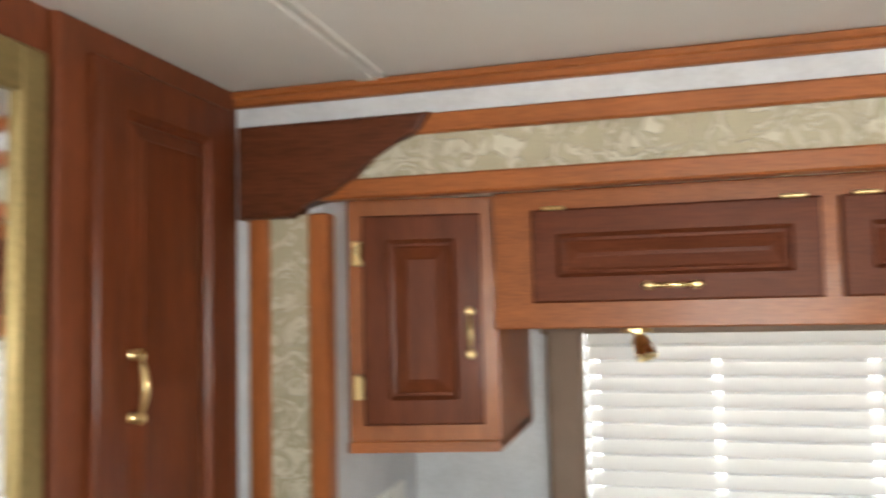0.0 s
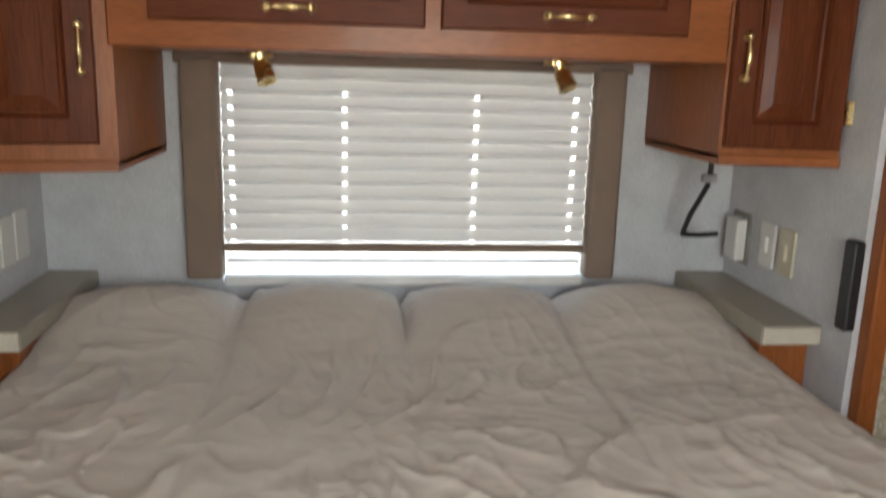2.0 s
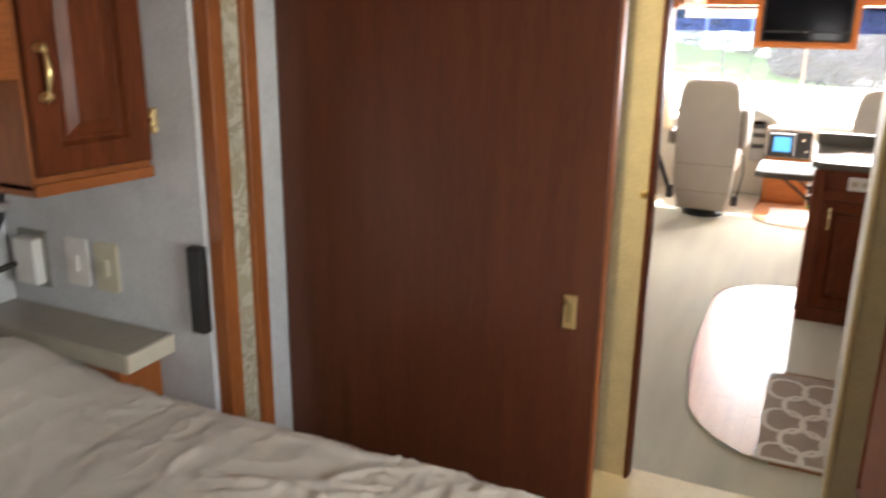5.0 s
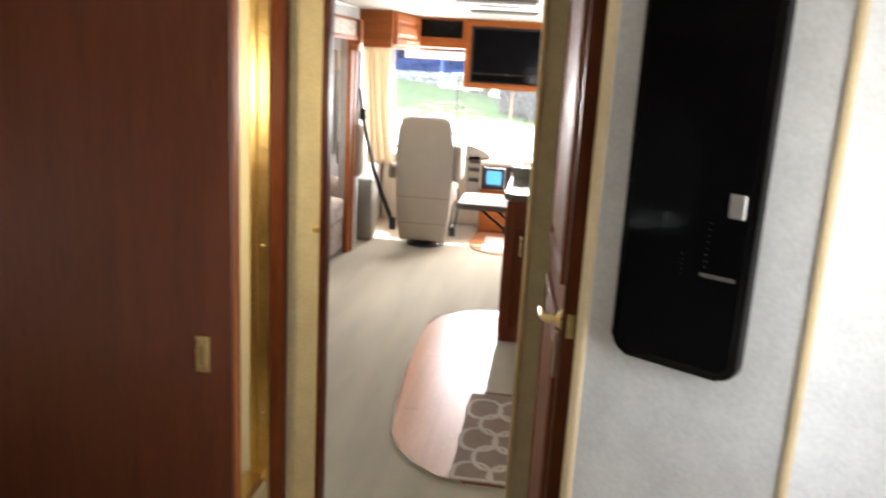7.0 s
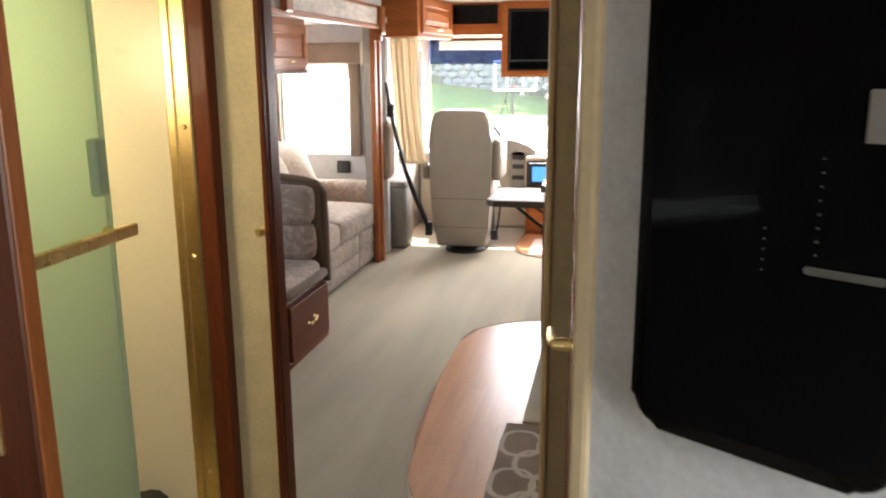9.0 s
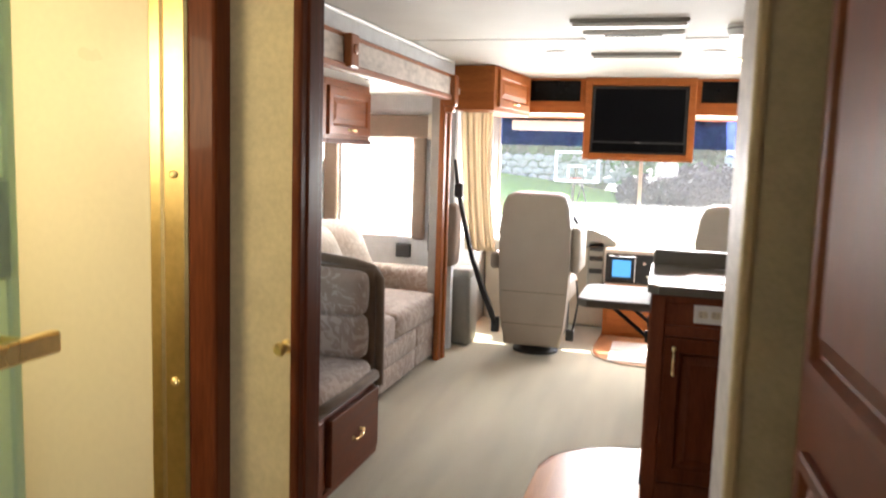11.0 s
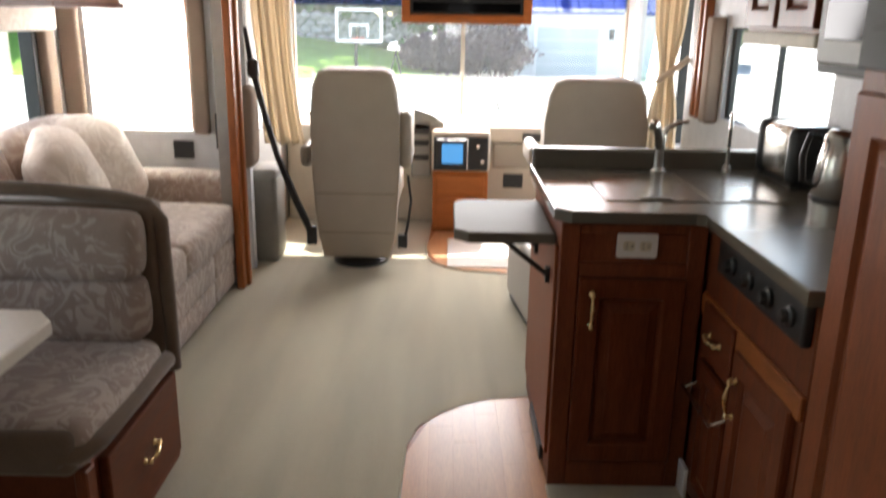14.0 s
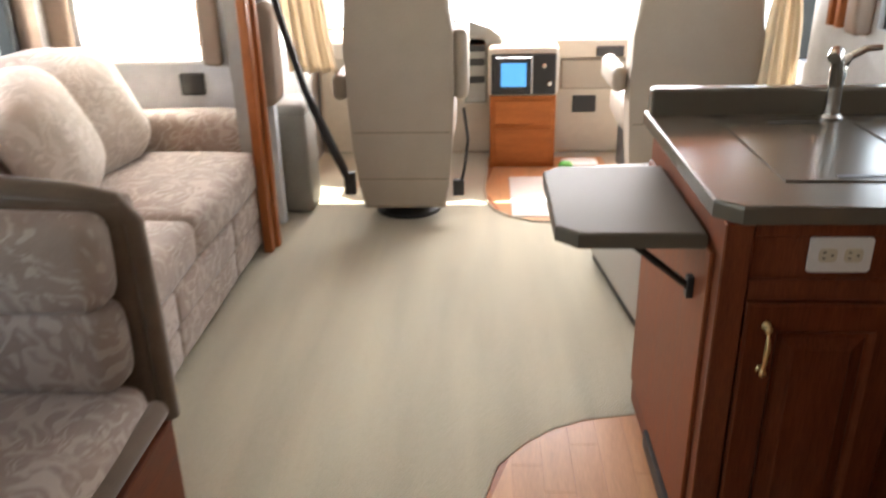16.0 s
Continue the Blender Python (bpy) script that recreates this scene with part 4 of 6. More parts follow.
for i, (y0, y1) in enumerate(((2.05, 3.52), (0.25, 1.45))):
    w = tagged(thing("window_%d" % (3 + i), (-1.89, (y0 + y1) / 2, 0.84), "slide window with black frame and taupe valance", "window"), kind="structure")
    part("pane", box(-1.93, -1.925, y0, y1, 0.84, 1.42), GLASS, w).visible_shadow = False
    part("frame_rail", box(-1.94, -1.875, y0 - 0.02, y1 + 0.02, 0.82, 0.85, 0.004), BLACK, w)
    part("frame_rail", box(-1.94, -1.875, y0 - 0.02, y1 + 0.02, 1.41, 1.44, 0.004), BLACK, w)
    for yy in (y0, (y0 + y1) / 2, y1):
        part("frame_stile", box(-1.94, -1.87, yy - 0.025, yy + 0.025, 0.82, 1.44, 0.004), BLACK, w)
    part("side_drape", box(-1.89, -1.83, y1 + 0.03, y1 + 0.14, 0.80, 1.47, 0.015, 3), SHADE_CLOTH, w, "taupe padded side", 40)
    part("valance", box(-1.89, -1.80, y0 - 0.1, y1 + 0.12, 1.33, 1.455, 0.02, 3), FABRIC_LIGHT, w, "pale patterned valance", 40)

# sofa
def cushion(x0, x1, y0, y1, z0, z1, r, seg=4, puff=0.0, m=None):
    bm = box(x0, x1, y0, y1, z0, z1, r, seg)
    if puff:
        bmesh.ops.subdivide_edges(bm, edges=[e for e in bm.edges if e.calc_length() > 0.12], cuts=5, use_grid_fill=True)
        c = Vector(((x0 + x1) / 2, (y0 + y1) / 2, (z0 + z1) / 2))
        h = Vector(((x1 - x0) / 2, (y1 - y0) / 2, (z1 - z0) / 2))
        for v in bm.verts:
            d = v.co - c
            k = [max(0, 1 - (d[i] / h[i]) ** 2) for i in range(3)]
            for i in range(3):
                a, b = (i + 1) % 3, (i + 2) % 3
                v.co[i] += puff * math.copysign(1, d[i]) * k[a] * k[b] * (abs(d[i]) / h[i])
            v.co += noise.noise_vector(v.co * 6) * puff * 0.3
    if m is not None:
        bm.transform(m)
    return bm


so = thing("sofa", (-1.4, 2.85, 0), "taupe floral tapestry sofa in the alcove", "sofa")
part("base", box(-1.86, -0.965, 1.86, 3.78, 0.02, 0.27, 0.015, 2), FABRIC, so)
for y0, y1 in ((1.88, 2.52), (2.52, 3.16), (3.16, 3.78)):
    part("front_panel", cushion(-0.975, -0.94, y0 + 0.004, y1 - 0.004, 0.03, 0.155, 0.014, 2, 0.006), FABRIC, so, "", 50)
    part("front_panel", cushion(-0.975, -0.935, y0 + 0.004, y1 - 0.004, 0.16, 0.29, 0.014, 2, 0.006), FABRIC, so, "", 50)
for y0, y1 in ((1.92, 2.76), (2.76, 3.60)):
    part("seat_cushion", cushion(-1.62, -0.93, y0 + 0.004, y1 - 0.004, 0.285, 0.455, 0.045, 3, 0.018), FABRIC, so, "", 60)
    part("back_cushion", cushion(-0.10, 0.10, y0 + 0.01, y1 - 0.01, -0.25, 0.25, 0.07, 3, 0.03, Matrix.Translation((-1.70, 0, 0.66)) @ pose(0, 0, 0, 0, -14, 0)), FABRIC, so, "", 60)
part("arm", cushion(-1.70, -0.96, 3.60, 3.80, 0.05, 0.60, 0.06, 3, 0.012), FABRIC, so, "", 60)
for yc, rz, lx in ((2.95, 12, -1.50), (3.33, -18, -1.55)):
    p = cushion(-0.08, 0.08, -0.24, 0.24, -0.22, 0.22, 0.07, 3, 0.05, Matrix.Translation((lx, yc, 0.68)) @ pose(0, 0, 0, 8, -24, rz))
    alone("throw_pillow", p, FABRIC_LIGHT, "pale floral throw pillow leaning on the sofa", "pillow", "sofa pillows", smooth=70)

# dinette
de = thing("dinette_bench", (-1.3, 1.5, 0), "dinette bench, tapestry cushions on a cherry base", "bench")
part("base", box(-1.86, -0.70, 1.165, 1.80, 0.0, 0.335, 0.004), WOOD_DARK_H, de)
part("end_frame", join(box(-0.72, -0.686, 1.150, 1.20, 0, 0.335, 0.004), box(-0.72, -0.688, 1.20, 1.80, 0.0, 0.03, 0.003)), WOOD_KIT, de)
dr = part("drawer", box(-0.70, -0.672, 1.245, 1.775, 0.04, 0.322, 0.006, 2), WOOD_DARK_H, de, "dark cherry drawer front")
part("handle", pull(0.095, facing(-0.672, 1.51, 0.185, "+x") @ pose(0, 0, 0, 0, 0, 12)), BRASS, dr, "arched polished brass pull", 40)
part("seat_cushion", cushion(-1.86, -0.68, 1.13, 1.72, 0.335, 0.465, 0.045, 4, 0.012), FABRIC, de, "tapestry seat cushion", 60)
part("seat_border", tube([(-0.74, 1.12, 0.385), (-0.70, 1.14, 0.39), (-0.672, 1.2, 0.395), (-0.668, 1.7, 0.395)], [0.018, 0.024, 0.026, 0.026], 12), WELT, de, "dark suede edge roll", 60)
part("seat_front_band", cushion(-1.86, -0.70, 1.112, 1.165, 0.338, 0.456, 0.024, 4), WELT, de, "dark suede front band of the seat", 60)
part("back_lower", cushion(-1.86, -0.72, 1.645, 1.76, 0.46, 0.66, 0.035, 3, 0.012), FABRIC, de, "", 60)
part("back_upper", cushion(-1.86, -0.72, 1.64, 1.76, 0.655, 0.86, 0.04, 3, 0.014), FABRIC, de, "", 60)
arch = [(-1.86, 0.905), (-1.3, 0.925), (-1.0, 0.915), (-0.80, 0.895), (-0.715, 0.875), (-0.68, 0.83), (-0.675, 0.6), (-0.675, 0.34)]
part("back_shell", join(box(-1.86, -0.69, 1.745, 1.83, 0.33, 0.875, 0.02, 2), tube([(x, 1.775, z - 0.01) for x, z in arch], [0.023] * 8, 12)), WELT, de, "dark taupe suede roll round the backrest", 60)
ta = thing("dinette_table", (-1.3, 0.85, 0), "cream laminate dinette table on a pedestal", "table")
part("top", prism([(-1.86, 0.45), (-0.78, 0.45), (-0.715, 0.52), (-0.715, 1.13), (-0.77, 1.195), (-1.86, 1.235)], 0.71, 0.745, 0.006, 2), TABLE_TOP, ta)
part("pedestal", lathe([(0.14, 0), (0.14, 0.02), (0.04, 0.05), (0.04, 0.71)], (-1.35, 0.85, 0), 16), CHROME, ta, "", 40)

# ---- kitchen ----
pe = thing("peninsula_cabinet", (0.74, 1.95, 0), "cherry kitchen peninsula cabinet with outlet and door", "cabinet")
part("body", box(0.522, 0.945, 1.662, 2.36, 0.0, 0.862, 0.003), WOOD_KIT, pe)
part("stile", box(0.52, 0.575, 1.648, 1.664, 0.0, 0.862, 0.003), WOOD_KIT, pe)
part("stile", box(0.89, 0.943, 1.648, 1.664, 0.0, 0.862, 0.003), WOOD_KIT, pe)
part("rail", box(0.575, 0.89, 1.650, 1.664, 0.70, 0.745, 0.003), WOOD_KIT, pe)
part("rail", box(0.575, 0.89, 1.650, 1.664, 0.835, 0.862, 0.003), WOOD_KIT, pe)
part("rail", box(0.575, 0.89, 1.650, 1.664, 0.0, 0.095, 0.003), WOOD_KIT, pe)
leaf(pe, 0.315, 0.60, facing(0.735, 1.655, 0.40, "-y"), WOOD_DARK, (-0.118, 0.205), True, length=0.11, rail=0.06)
part("side_panel", box(0.512, 0.524, 1.70, 2.34, 0.09, 0.78, 0.003), WOOD_FRIDGE, pe)
part("floor_vent", box(0.509, 0.522, 1.78, 2.10, 0.02, 0.07, 0.002), BLACK, pe, "dark floor register")
ol = thing("wall_outlet", (0.745, 1.66, 0.76), "white duplex electrical outlet on the peninsula", "outlet")
part("plate", prism(rounded(0.118, 0.072, 0.006), 0.0, 0.006, 0.002, 1, facing(0.742, 1.659, 0.797, "-y")), WHITE, ol)
for dx in (-0.024, 0.024):
    soc = part("socket", prism(rounded(0.034, 0.028, 0.008), 0.006, 0.008, 0, 1, facing(0.742 + dx, 1.659, 0.797, "-y")), ALMOND, ol)
    for ax, az in ((-0.007, 0.006), (-0.007, -0.006), (0.008, 0)):
        part("slot", box(0.742 + dx + ax - 0.003, 0.742 + dx + ax + 0.003, 1.6505, 1.6515, 0.797 + az - 0.0015, 0.797 + az + 0.0015), BLACK, soc)
ru = thing("base_cabinet", (1.2, 1.3, 0), "cherry kitchen base cabinet with drawer and doors", "cabinet")
part("body", box(0.958, 1.495, 0.97, 2.36, 0.0, 0.862, 0.003), WOOD_KIT, ru)
part("face_rail", box(0.946, 0.96, 0.97, 1.655, 0.60, 0.66, 0.003), WOOD_H, ru)
part("drawer", box(0.936, 0.958, 1.36, 1.60, 0.495, 0.655, 0.004), WOOD_DARK_H, ru)
part("handle", pull(0.09, facing(0.936, 1.48, 0.575, "-x")), BRASS, ru, "brass pull", 40)
leaf(ru, 0.24, 0.43, facing(0.956, 1.48, 0.26, "-x"), WOOD_DARK, None, rail=0.05)
leaf(ru, 0.34, 0.62, facing(0.956, 1.17, 0.30, "-x"), WOOD_KIT, (-0.13, 0.19), True, rail=0.055, length=0.11)
part("towel_bar", join(tube([(0.90, 1.60, 0.385), (0.90, 1.34, 0.385)], 0.006, 8), tube([(0.90, 1.59, 0.385), (0.94, 1.59, 0.40)], 0.005, 8), tube([(0.90, 1.35, 0.385), (0.94, 1.35, 0.40)], 0.005, 8)), CHROME, ru, "nickel towel bar", 40)
part("toe_vent", box(0.926, 0.938, 1.575, 1.645, 0.015, 0.115, 0.002), WHITE, ru, "white toe-kick grille")
hob = thing("stove_front", (0.95, 1.22, 0.77), "black stove control strip with round knobs", "stove")
part("strip", box(0.935, 0.958, 0.985, 1.53, 0.765, 0.865, 0.006, 2), BLACK, hob)
for y in (1.05, 1.17, 1.29, 1.41):
    part("knob", lathe([(0.024, 0), (0.024, 0.008), (0.017, 0.012), (0.015, 0.026), (0.0, 0.027)], (0, 0, 0), 16, facing(0.935, y, 0.815, "-x")), BLACK, hob, "", 40)
ct = thing("kitchen_counter", (0.9, 1.9, 0.865), "grey solid-surface L-shaped counter with backsplash lip", "counter")
part("top", prism([(0.545, 1.635), (0.50, 1.68), (0.50, 2.40), (1.495, 2.40), (1.495, 0.965), (0.925, 0.965), (0.925, 1.62), (0.90, 1.635)], 0.866, 0.902, 0.007, 3), COUNTER, ct)
part("lip", box(0.505, 1.49, 2.335, 2.385, 0.895, 0.972, 0.010, 3), COUNTER, ct)
part("side_lip", box(1.47, 1.495, 0.97, 2.33, 0.90, 0.972, 0.006, 2), COUNTER, ct)
part("sink_cover", box(0.665, 0.98, 1.775, 2.24, 0.9005, 0.9055, 0.002, 2), COUNTER, ct)
part("sink_cover", box(0.99, 1.24, 1.775, 2.24, 0.9005, 0.9055, 0.002, 2), COUNTER, ct)
for x0, x1, y in ((0.775, 0.875, 1.80), (1.08, 1.17, 1.80)):
    part("finger_slot", box(x0, x1, y - 0.010, y + 0.010, 0.9045, 0.907, 0.001), BLACK, ct)
part("finger_slot", box(0.78, 0.90, 2.225, 2.25, 0.9025, 0.907, 0.001), BLACK, ct)
fl = thing("flip_up_shelf", (0.37, 1.97, 0.775), "grey flip-up counter extension on a folding bracket", "shelf")
part("top", prism([(0.255, 1.735), (0.212, 1.78), (0.212, 2.15), (0.255, 2.195), (0.515, 2.195), (0.515, 1.735)], 0.775, 0.808, 0.007, 3), SHELF, fl)
for y in (1.80, 2.12):
    part("bracket", join(tube([(0.51, y, 0.655), (0.395, y, 0.745), (0.36, y, 0.772)], 0.009, 6), box(0.498, 0.514, y - 0.012, y + 0.012, 0.635, 0.685, 0.002), box(0.33, 0.42, y - 0.01, y + 0.01, 0.764, 0.776, 0.002)), BLACK, fl, "black folding steel bracket")
fa2 = thing("kitchen_faucet", (0.95, 2.27, 0.90), "brushed nickel single-lever kitchen faucet", "faucet")
part("body", lathe([(0.03, 0), (0.03, 0.008), (0.02, 0.015), (0.019, 0.10), (0.022, 0.12), (0.018, 0.135)], (0.95, 2.285, 0.902), 18), CHROME, fa2, "", 40)
part("spout", tube([(0.95, 2.285, 0.985), (0.938, 2.262, 1.03), (0.922, 2.235, 1.065), (0.905, 2.205, 1.082), (0.895, 2.19, 1.072)], [0.017, 0.016, 0.016, 0.018, 0.016], 12), CHROME, fa2, "", 60)
part("lever", tube([(0.95, 2.285, 1.02), (0.972, 2.285, 1.058), (1.01, 2.282, 1.080), (1.045, 2.28, 1.082)], [0.014, 0.010, 0.009, 0.007], 10), CHROME, fa2, "", 60)
fa3 = thing("filter_faucet", (1.20, 2.29, 0.90), "thin nickel drinking-water tap", "faucet")
part("neck", tube([(1.20, 2.29, 0.90), (1.20, 2.29, 1.06), (1.195, 2.275, 1.10), (1.185, 2.25, 1.115), (1.175, 2.22, 1.10), (1.17, 2.205, 1.07)], 0.007, 8), CHROME, fa3, "", 60)
part("collar", lathe([(0.016, 0), (0.016, 0.02), (0.010, 0.03)], (1.20, 2.29, 0.90), 12), CHROME, fa3, "", 40)
tr_ = thing("toaster", (1.37, 2.16, 0.902), "black and steel toaster on the counter", "toaster")
part("shell", cushion(1.30, 1.47, 2.02, 2.26, 0.915, 1.10, 0.035, 3), CHROME, tr_, "steel shell", 50)
part("end_cap", cushion(1.295, 1.475, 2.235, 2.30, 0.91, 1.105, 0.03, 3), BLACK, tr_, "black end", 50)
part("end_cap", cushion(1.295, 1.475, 1.985, 2.045, 0.91, 1.105, 0.03, 3), BLACK, tr_, "black end", 50)
part("foot", box(1.31, 1.46, 2.0, 2.28, 0.902, 0.918, 0.003), BLACK, tr_)
ke = thing("kettle", (1.40, 1.85, 0.902), "brushed steel kettle beside the toaster", "kettle")
part("body", lathe([(0.075, 0), (0.08, 0.01), (0.072, 0.12), (0.06, 0.19), (0.045, 0.21), (0.0, 0.215)], (1.40, 1.86, 0.905), 24), CHROME, ke, "", 50)
part("base", lathe([(0.082, 0), (0.082, 0.012), (0.07, 0.014)], (1.40, 1.86, 0.8985), 24), BLACK, ke, "", 50)
part("handle", tube([(1.33, 1.86, 1.09), (1.29, 1.86, 1.10), (1.275, 1.86, 1.04), (1.285, 1.86, 0.96), (1.32, 1.86, 0.94)], 0.010, 8), BLACK, ke, "", 60)
fr = thing("refrigerator", (1.2, 0.69, 0), "cherry-panelled refrigerator with a black vent band", "refrigerator")
part("body", box(0.965, 1.495, 0.155, 0.965, 0.0, 1.998, 0.003), WOOD_FRIDGE, fr)
leaf(fr, 0.50, 1.25, facing(0.965, 0.69, 0.68, "-x"), WOOD_FRIDGE, None, rail=0.075)
leaf(fr, 0.50, 0.47, facing(0.965, 0.69, 1.735, "-x"), WOOD_FRIDGE, None, rail=0.075)
part("vent_band", box(0.945, 0.967, 0.43, 0.955, 1.345, 1.485, 0.005, 2), VENT_DARK, fr, "dark grey vent band")
part("band_handle", box(0.935, 0.95, 0.50, 0.90, 1.415, 1.43, 0.003), VENT_DARK, fr)
# kitchen overhead cabinets
for y0, y1, zb, n in ((3.17, 3.505, 1.665, 1), (2.86, 3.17, 1.655, 1), (2.16, 2.855, 1.655, 1), (1.61, 2.15, 1.385, 2)):
    c = thing("overhead_cabinet", (1.3, (y0 + y1) / 2, zb), "cherry kitchen wall cabinet with brass pulls", "cabinet", "kitchen cabinets")
    part("body", box(1.168, 1.495, y0 + 0.001, y1 - 0.001, zb, 1.998, 0.003), WOOD_KIT, c)
    part("light_rail", box(1.152, 1.18, y0 + 0.001, y1 - 0.001, zb - 0.028, zb + 0.012, 0.004), WALL_CREAM, c)
    if n == 1:
        leaf(c, y1 - y0 - 0.045, 1.96 - zb - 0.03, facing(1.168, (y0 + y1) / 2, (zb + 1.98) / 2, "-x"), WOOD_DARK_H, (0, -0.11), rail=0.05, length=0.09)
    else:
        for s in (-1, 1):
            leaf(c, (y1 - y0) / 2 - 0.03, 1.96 - zb - 0.03, facing(1.168, (y0 + y1) / 2 + s * (y1 - y0) / 4, (zb + 1.98) / 2, "-x"), WOOD_DARK, (s * 0.095, -0.02), True, rail=0.05, length=0.11)
mw = thing("microwave", (1.3, 1.29, 1.30), "black built-in microwave oven over the counter", "microwave")
part("body", box(1.16, 1.495, 0.985, 1.60, 1.30, 1.72, 0.006, 2), VENT_DARK, mw)
part("door_frame", box(1.148, 1.163, 1.10, 1.59, 1.325, 1.655, 0.008, 2), GREY_PLASTIC, mw, "grey door frame")
part("door_glass", box(1.143, 1.150, 1.17, 1.545, 1.385, 1.615, 0.003), BLACK_GLOSS, mw)
for k in range(6):
    part("louvre", box(1.15, 1.164, 1.02, 1.57, 1.665 + k * 0.008, 1.669 + k * 0.008, 0.001), BLACK, mw)
part("control_panel", box(1.152, 1.163, 0.995, 1.115, 1.345, 1.69, 0.004), BLACK, mw)
mc = thing("overhead_cabinet", (1.3, 1.29, 1.73), "cherry cabinet above the microwave", "cabinet", "kitchen cabinets")
part("body", box(1.168, 1.495, 0.985, 1.60, 1.725, 1.998, 0.003), WOOD_KIT, mc)
kw = tagged(thing("window_5", (1.5, 2.75, 0.98), "kitchen window with black frame", "window"), kind="structure")
part("pane", box(1.535, 1.54, 2.20, 3.30, 0.98, 1.40), GLASS, kw).visible_shadow = False
for b in ((2.18, 2.215), (2.74, 2.76), (3.27, 3.32)):
    part("frame_stile", box(1.522, 1.55, b[0], b[1], 0.96, 1.42, 0.004), BLACK, kw)
part("frame_rail", box(1.522, 1.55, 2.215, 3.27, 0.96, 0.985, 0.004), BLACK, kw)
part("frame_rail", box(1.522, 1.55, 2.215, 3.27, 1.395, 1.42, 0.004), BLACK, kw)
part("side_drape", box(1.43, 1.50, 3.33, 3.43, 0.95, 1.45, 0.015, 3), SHADE_CLOTH, kw, "taupe padded side", 40)

# ---- rugs ----
ru1 = thing("patterned_rug", (0.68, 0.41, 0), "taupe rug with cream ogee lattice", "rug")
part("backing", prism([(0.45, -0.02), (0.93, -0.02), (0.93, 0.84), (0.45, 0.84)], 0.0, 0.012, 0.003), RUG_DARK, ru1)


def lattice():
    bms = []
    for i in range(4):
        for j in range(6):
            cx, cy = 0.53 + i * 0.155 + (0.0775 if j % 2 else 0), 0.02 + j * 0.16
            if cx > 0.90 or cy > 0.82:
                continue
            ring = [(cx + 0.083 * (abs(math.cos(a)) ** 0.75) * math.copysign(1, math.cos(a)), cy + 0.108 * (abs(math.sin(a)) ** 1.1) * math.copysign(1, math.sin(a)), 0.0125) for a in [2 * math.pi * k / 16 for k in range(17)]]
            ring = [(min(0.925, max(0.455, x)), min(0.835, max(-0.015, y)), z) for x, y, z in ring]
            t = tube(ring, 0.013, 4)
            for v in t.verts:
                v.co.z = 0.0125 + (v.co.z - 0.0125) * 0.15
            bms.append(t)
    return join(*bms)


part("lattice", lattice(), RUG_LIGHT, ru1, "cream lattice")
alone("kitchen_mat", prism([(0.515, 0.86), (0.945, 0.86), (0.945, 1.645), (0.515, 1.645)], 0.005, 0.014, 0.003), CARPET, "plain beige carpet runner by the stove", "mat")
alone("entry_mat", prism([(0.205, 3.93), (0.76, 3.93), (0.76, 4.55), (0.205, 4.55)], 0.005, 0.013, 0.003), MAT_PALE, "pale grey entry mat on the wood floor", "mat")

# ---- cab ----
def captain_chair(x0, x1, y, top, name_label, arms):
    c = thing("captain_chair", ((x0 + x1) / 2, y + 0.3, 0), name_label, "chair", "cab seats")
    w, xc = x1 - x0, (x0 + x1) / 2
    lean = pose(0, 0, 0, -6, 0, 0)
    # back shell: rounded top, waist seam, tapered skirt
    outl = []
    for u, z in ((0.40, 0.0), (0.44, 0.12), (0.475, 0.30), (0.50, 0.55), (0.50, 0.80), (0.475, 0.95), (0.41, 1.02), (0.30, 1.04)):
        outl.append((u * w, z))
    pts = outl + [(-a, b) for a, b in reversed(outl)]
    s = (top - 0.075) / 1.04
    pts = [(a, b * s) for a, b in pts]
    m = Matrix.Translation((xc, y + 0.06, 0.075)) @ pose(0, 0, 0, 3, 0, 0) @ Matrix(((1, 0, 0, 0), (0, 0, -1, 0), (0, 1, 0, 0), (0, 0, 0, 1)))
    part("backrest", prism(pts, -0.10, 0.06, 0.03, 4, m), LEATHER, c, "cream leather back", 50)
    for zz in (0.46, 0.23):
        part("back_seam", box(xc - w * (0.455 if zz > 0.3 else 0.43), xc + w * (0.455 if zz > 0.3 else 0.43), y - 0.052 * (zz - 0.1) - 0.002, y + 0.01, zz - 0.004, zz + 0.004, 0.0015), LEATHER_SEAM, c)
    part("seat_cushion", cushion(x0 + 0.01, x1 - 0.01, y + 0.12, y + 0.62, 0.36, 0.54, 0.05, 3, 0.012), LEATHER, c, "", 60)
    part("seat_box", box(x0 + 0.05, x1 - 0.05, y + 0.12, y + 0.55, 0.10, 0.36, 0.02, 2), BLACK, c)
    part("pedestal", lathe([(0.165, 0), (0.165, 0.02), (0.13, 0.05), (0.13, 0.11)], (xc, y + 0.22, 0), 20), BLACK, c, "", 40)
    for sx in arms:
        xa = x1 + 0.03 if sx > 0 else x0 - 0.04
        part("armrest", cushion(xa - 0.035, xa + 0.035, y + 0.02, y + 0.42, 0.60, 0.92 if sx > 0 else 0.72, 0.03, 3), LEATHER, c, "", 60)
    return c


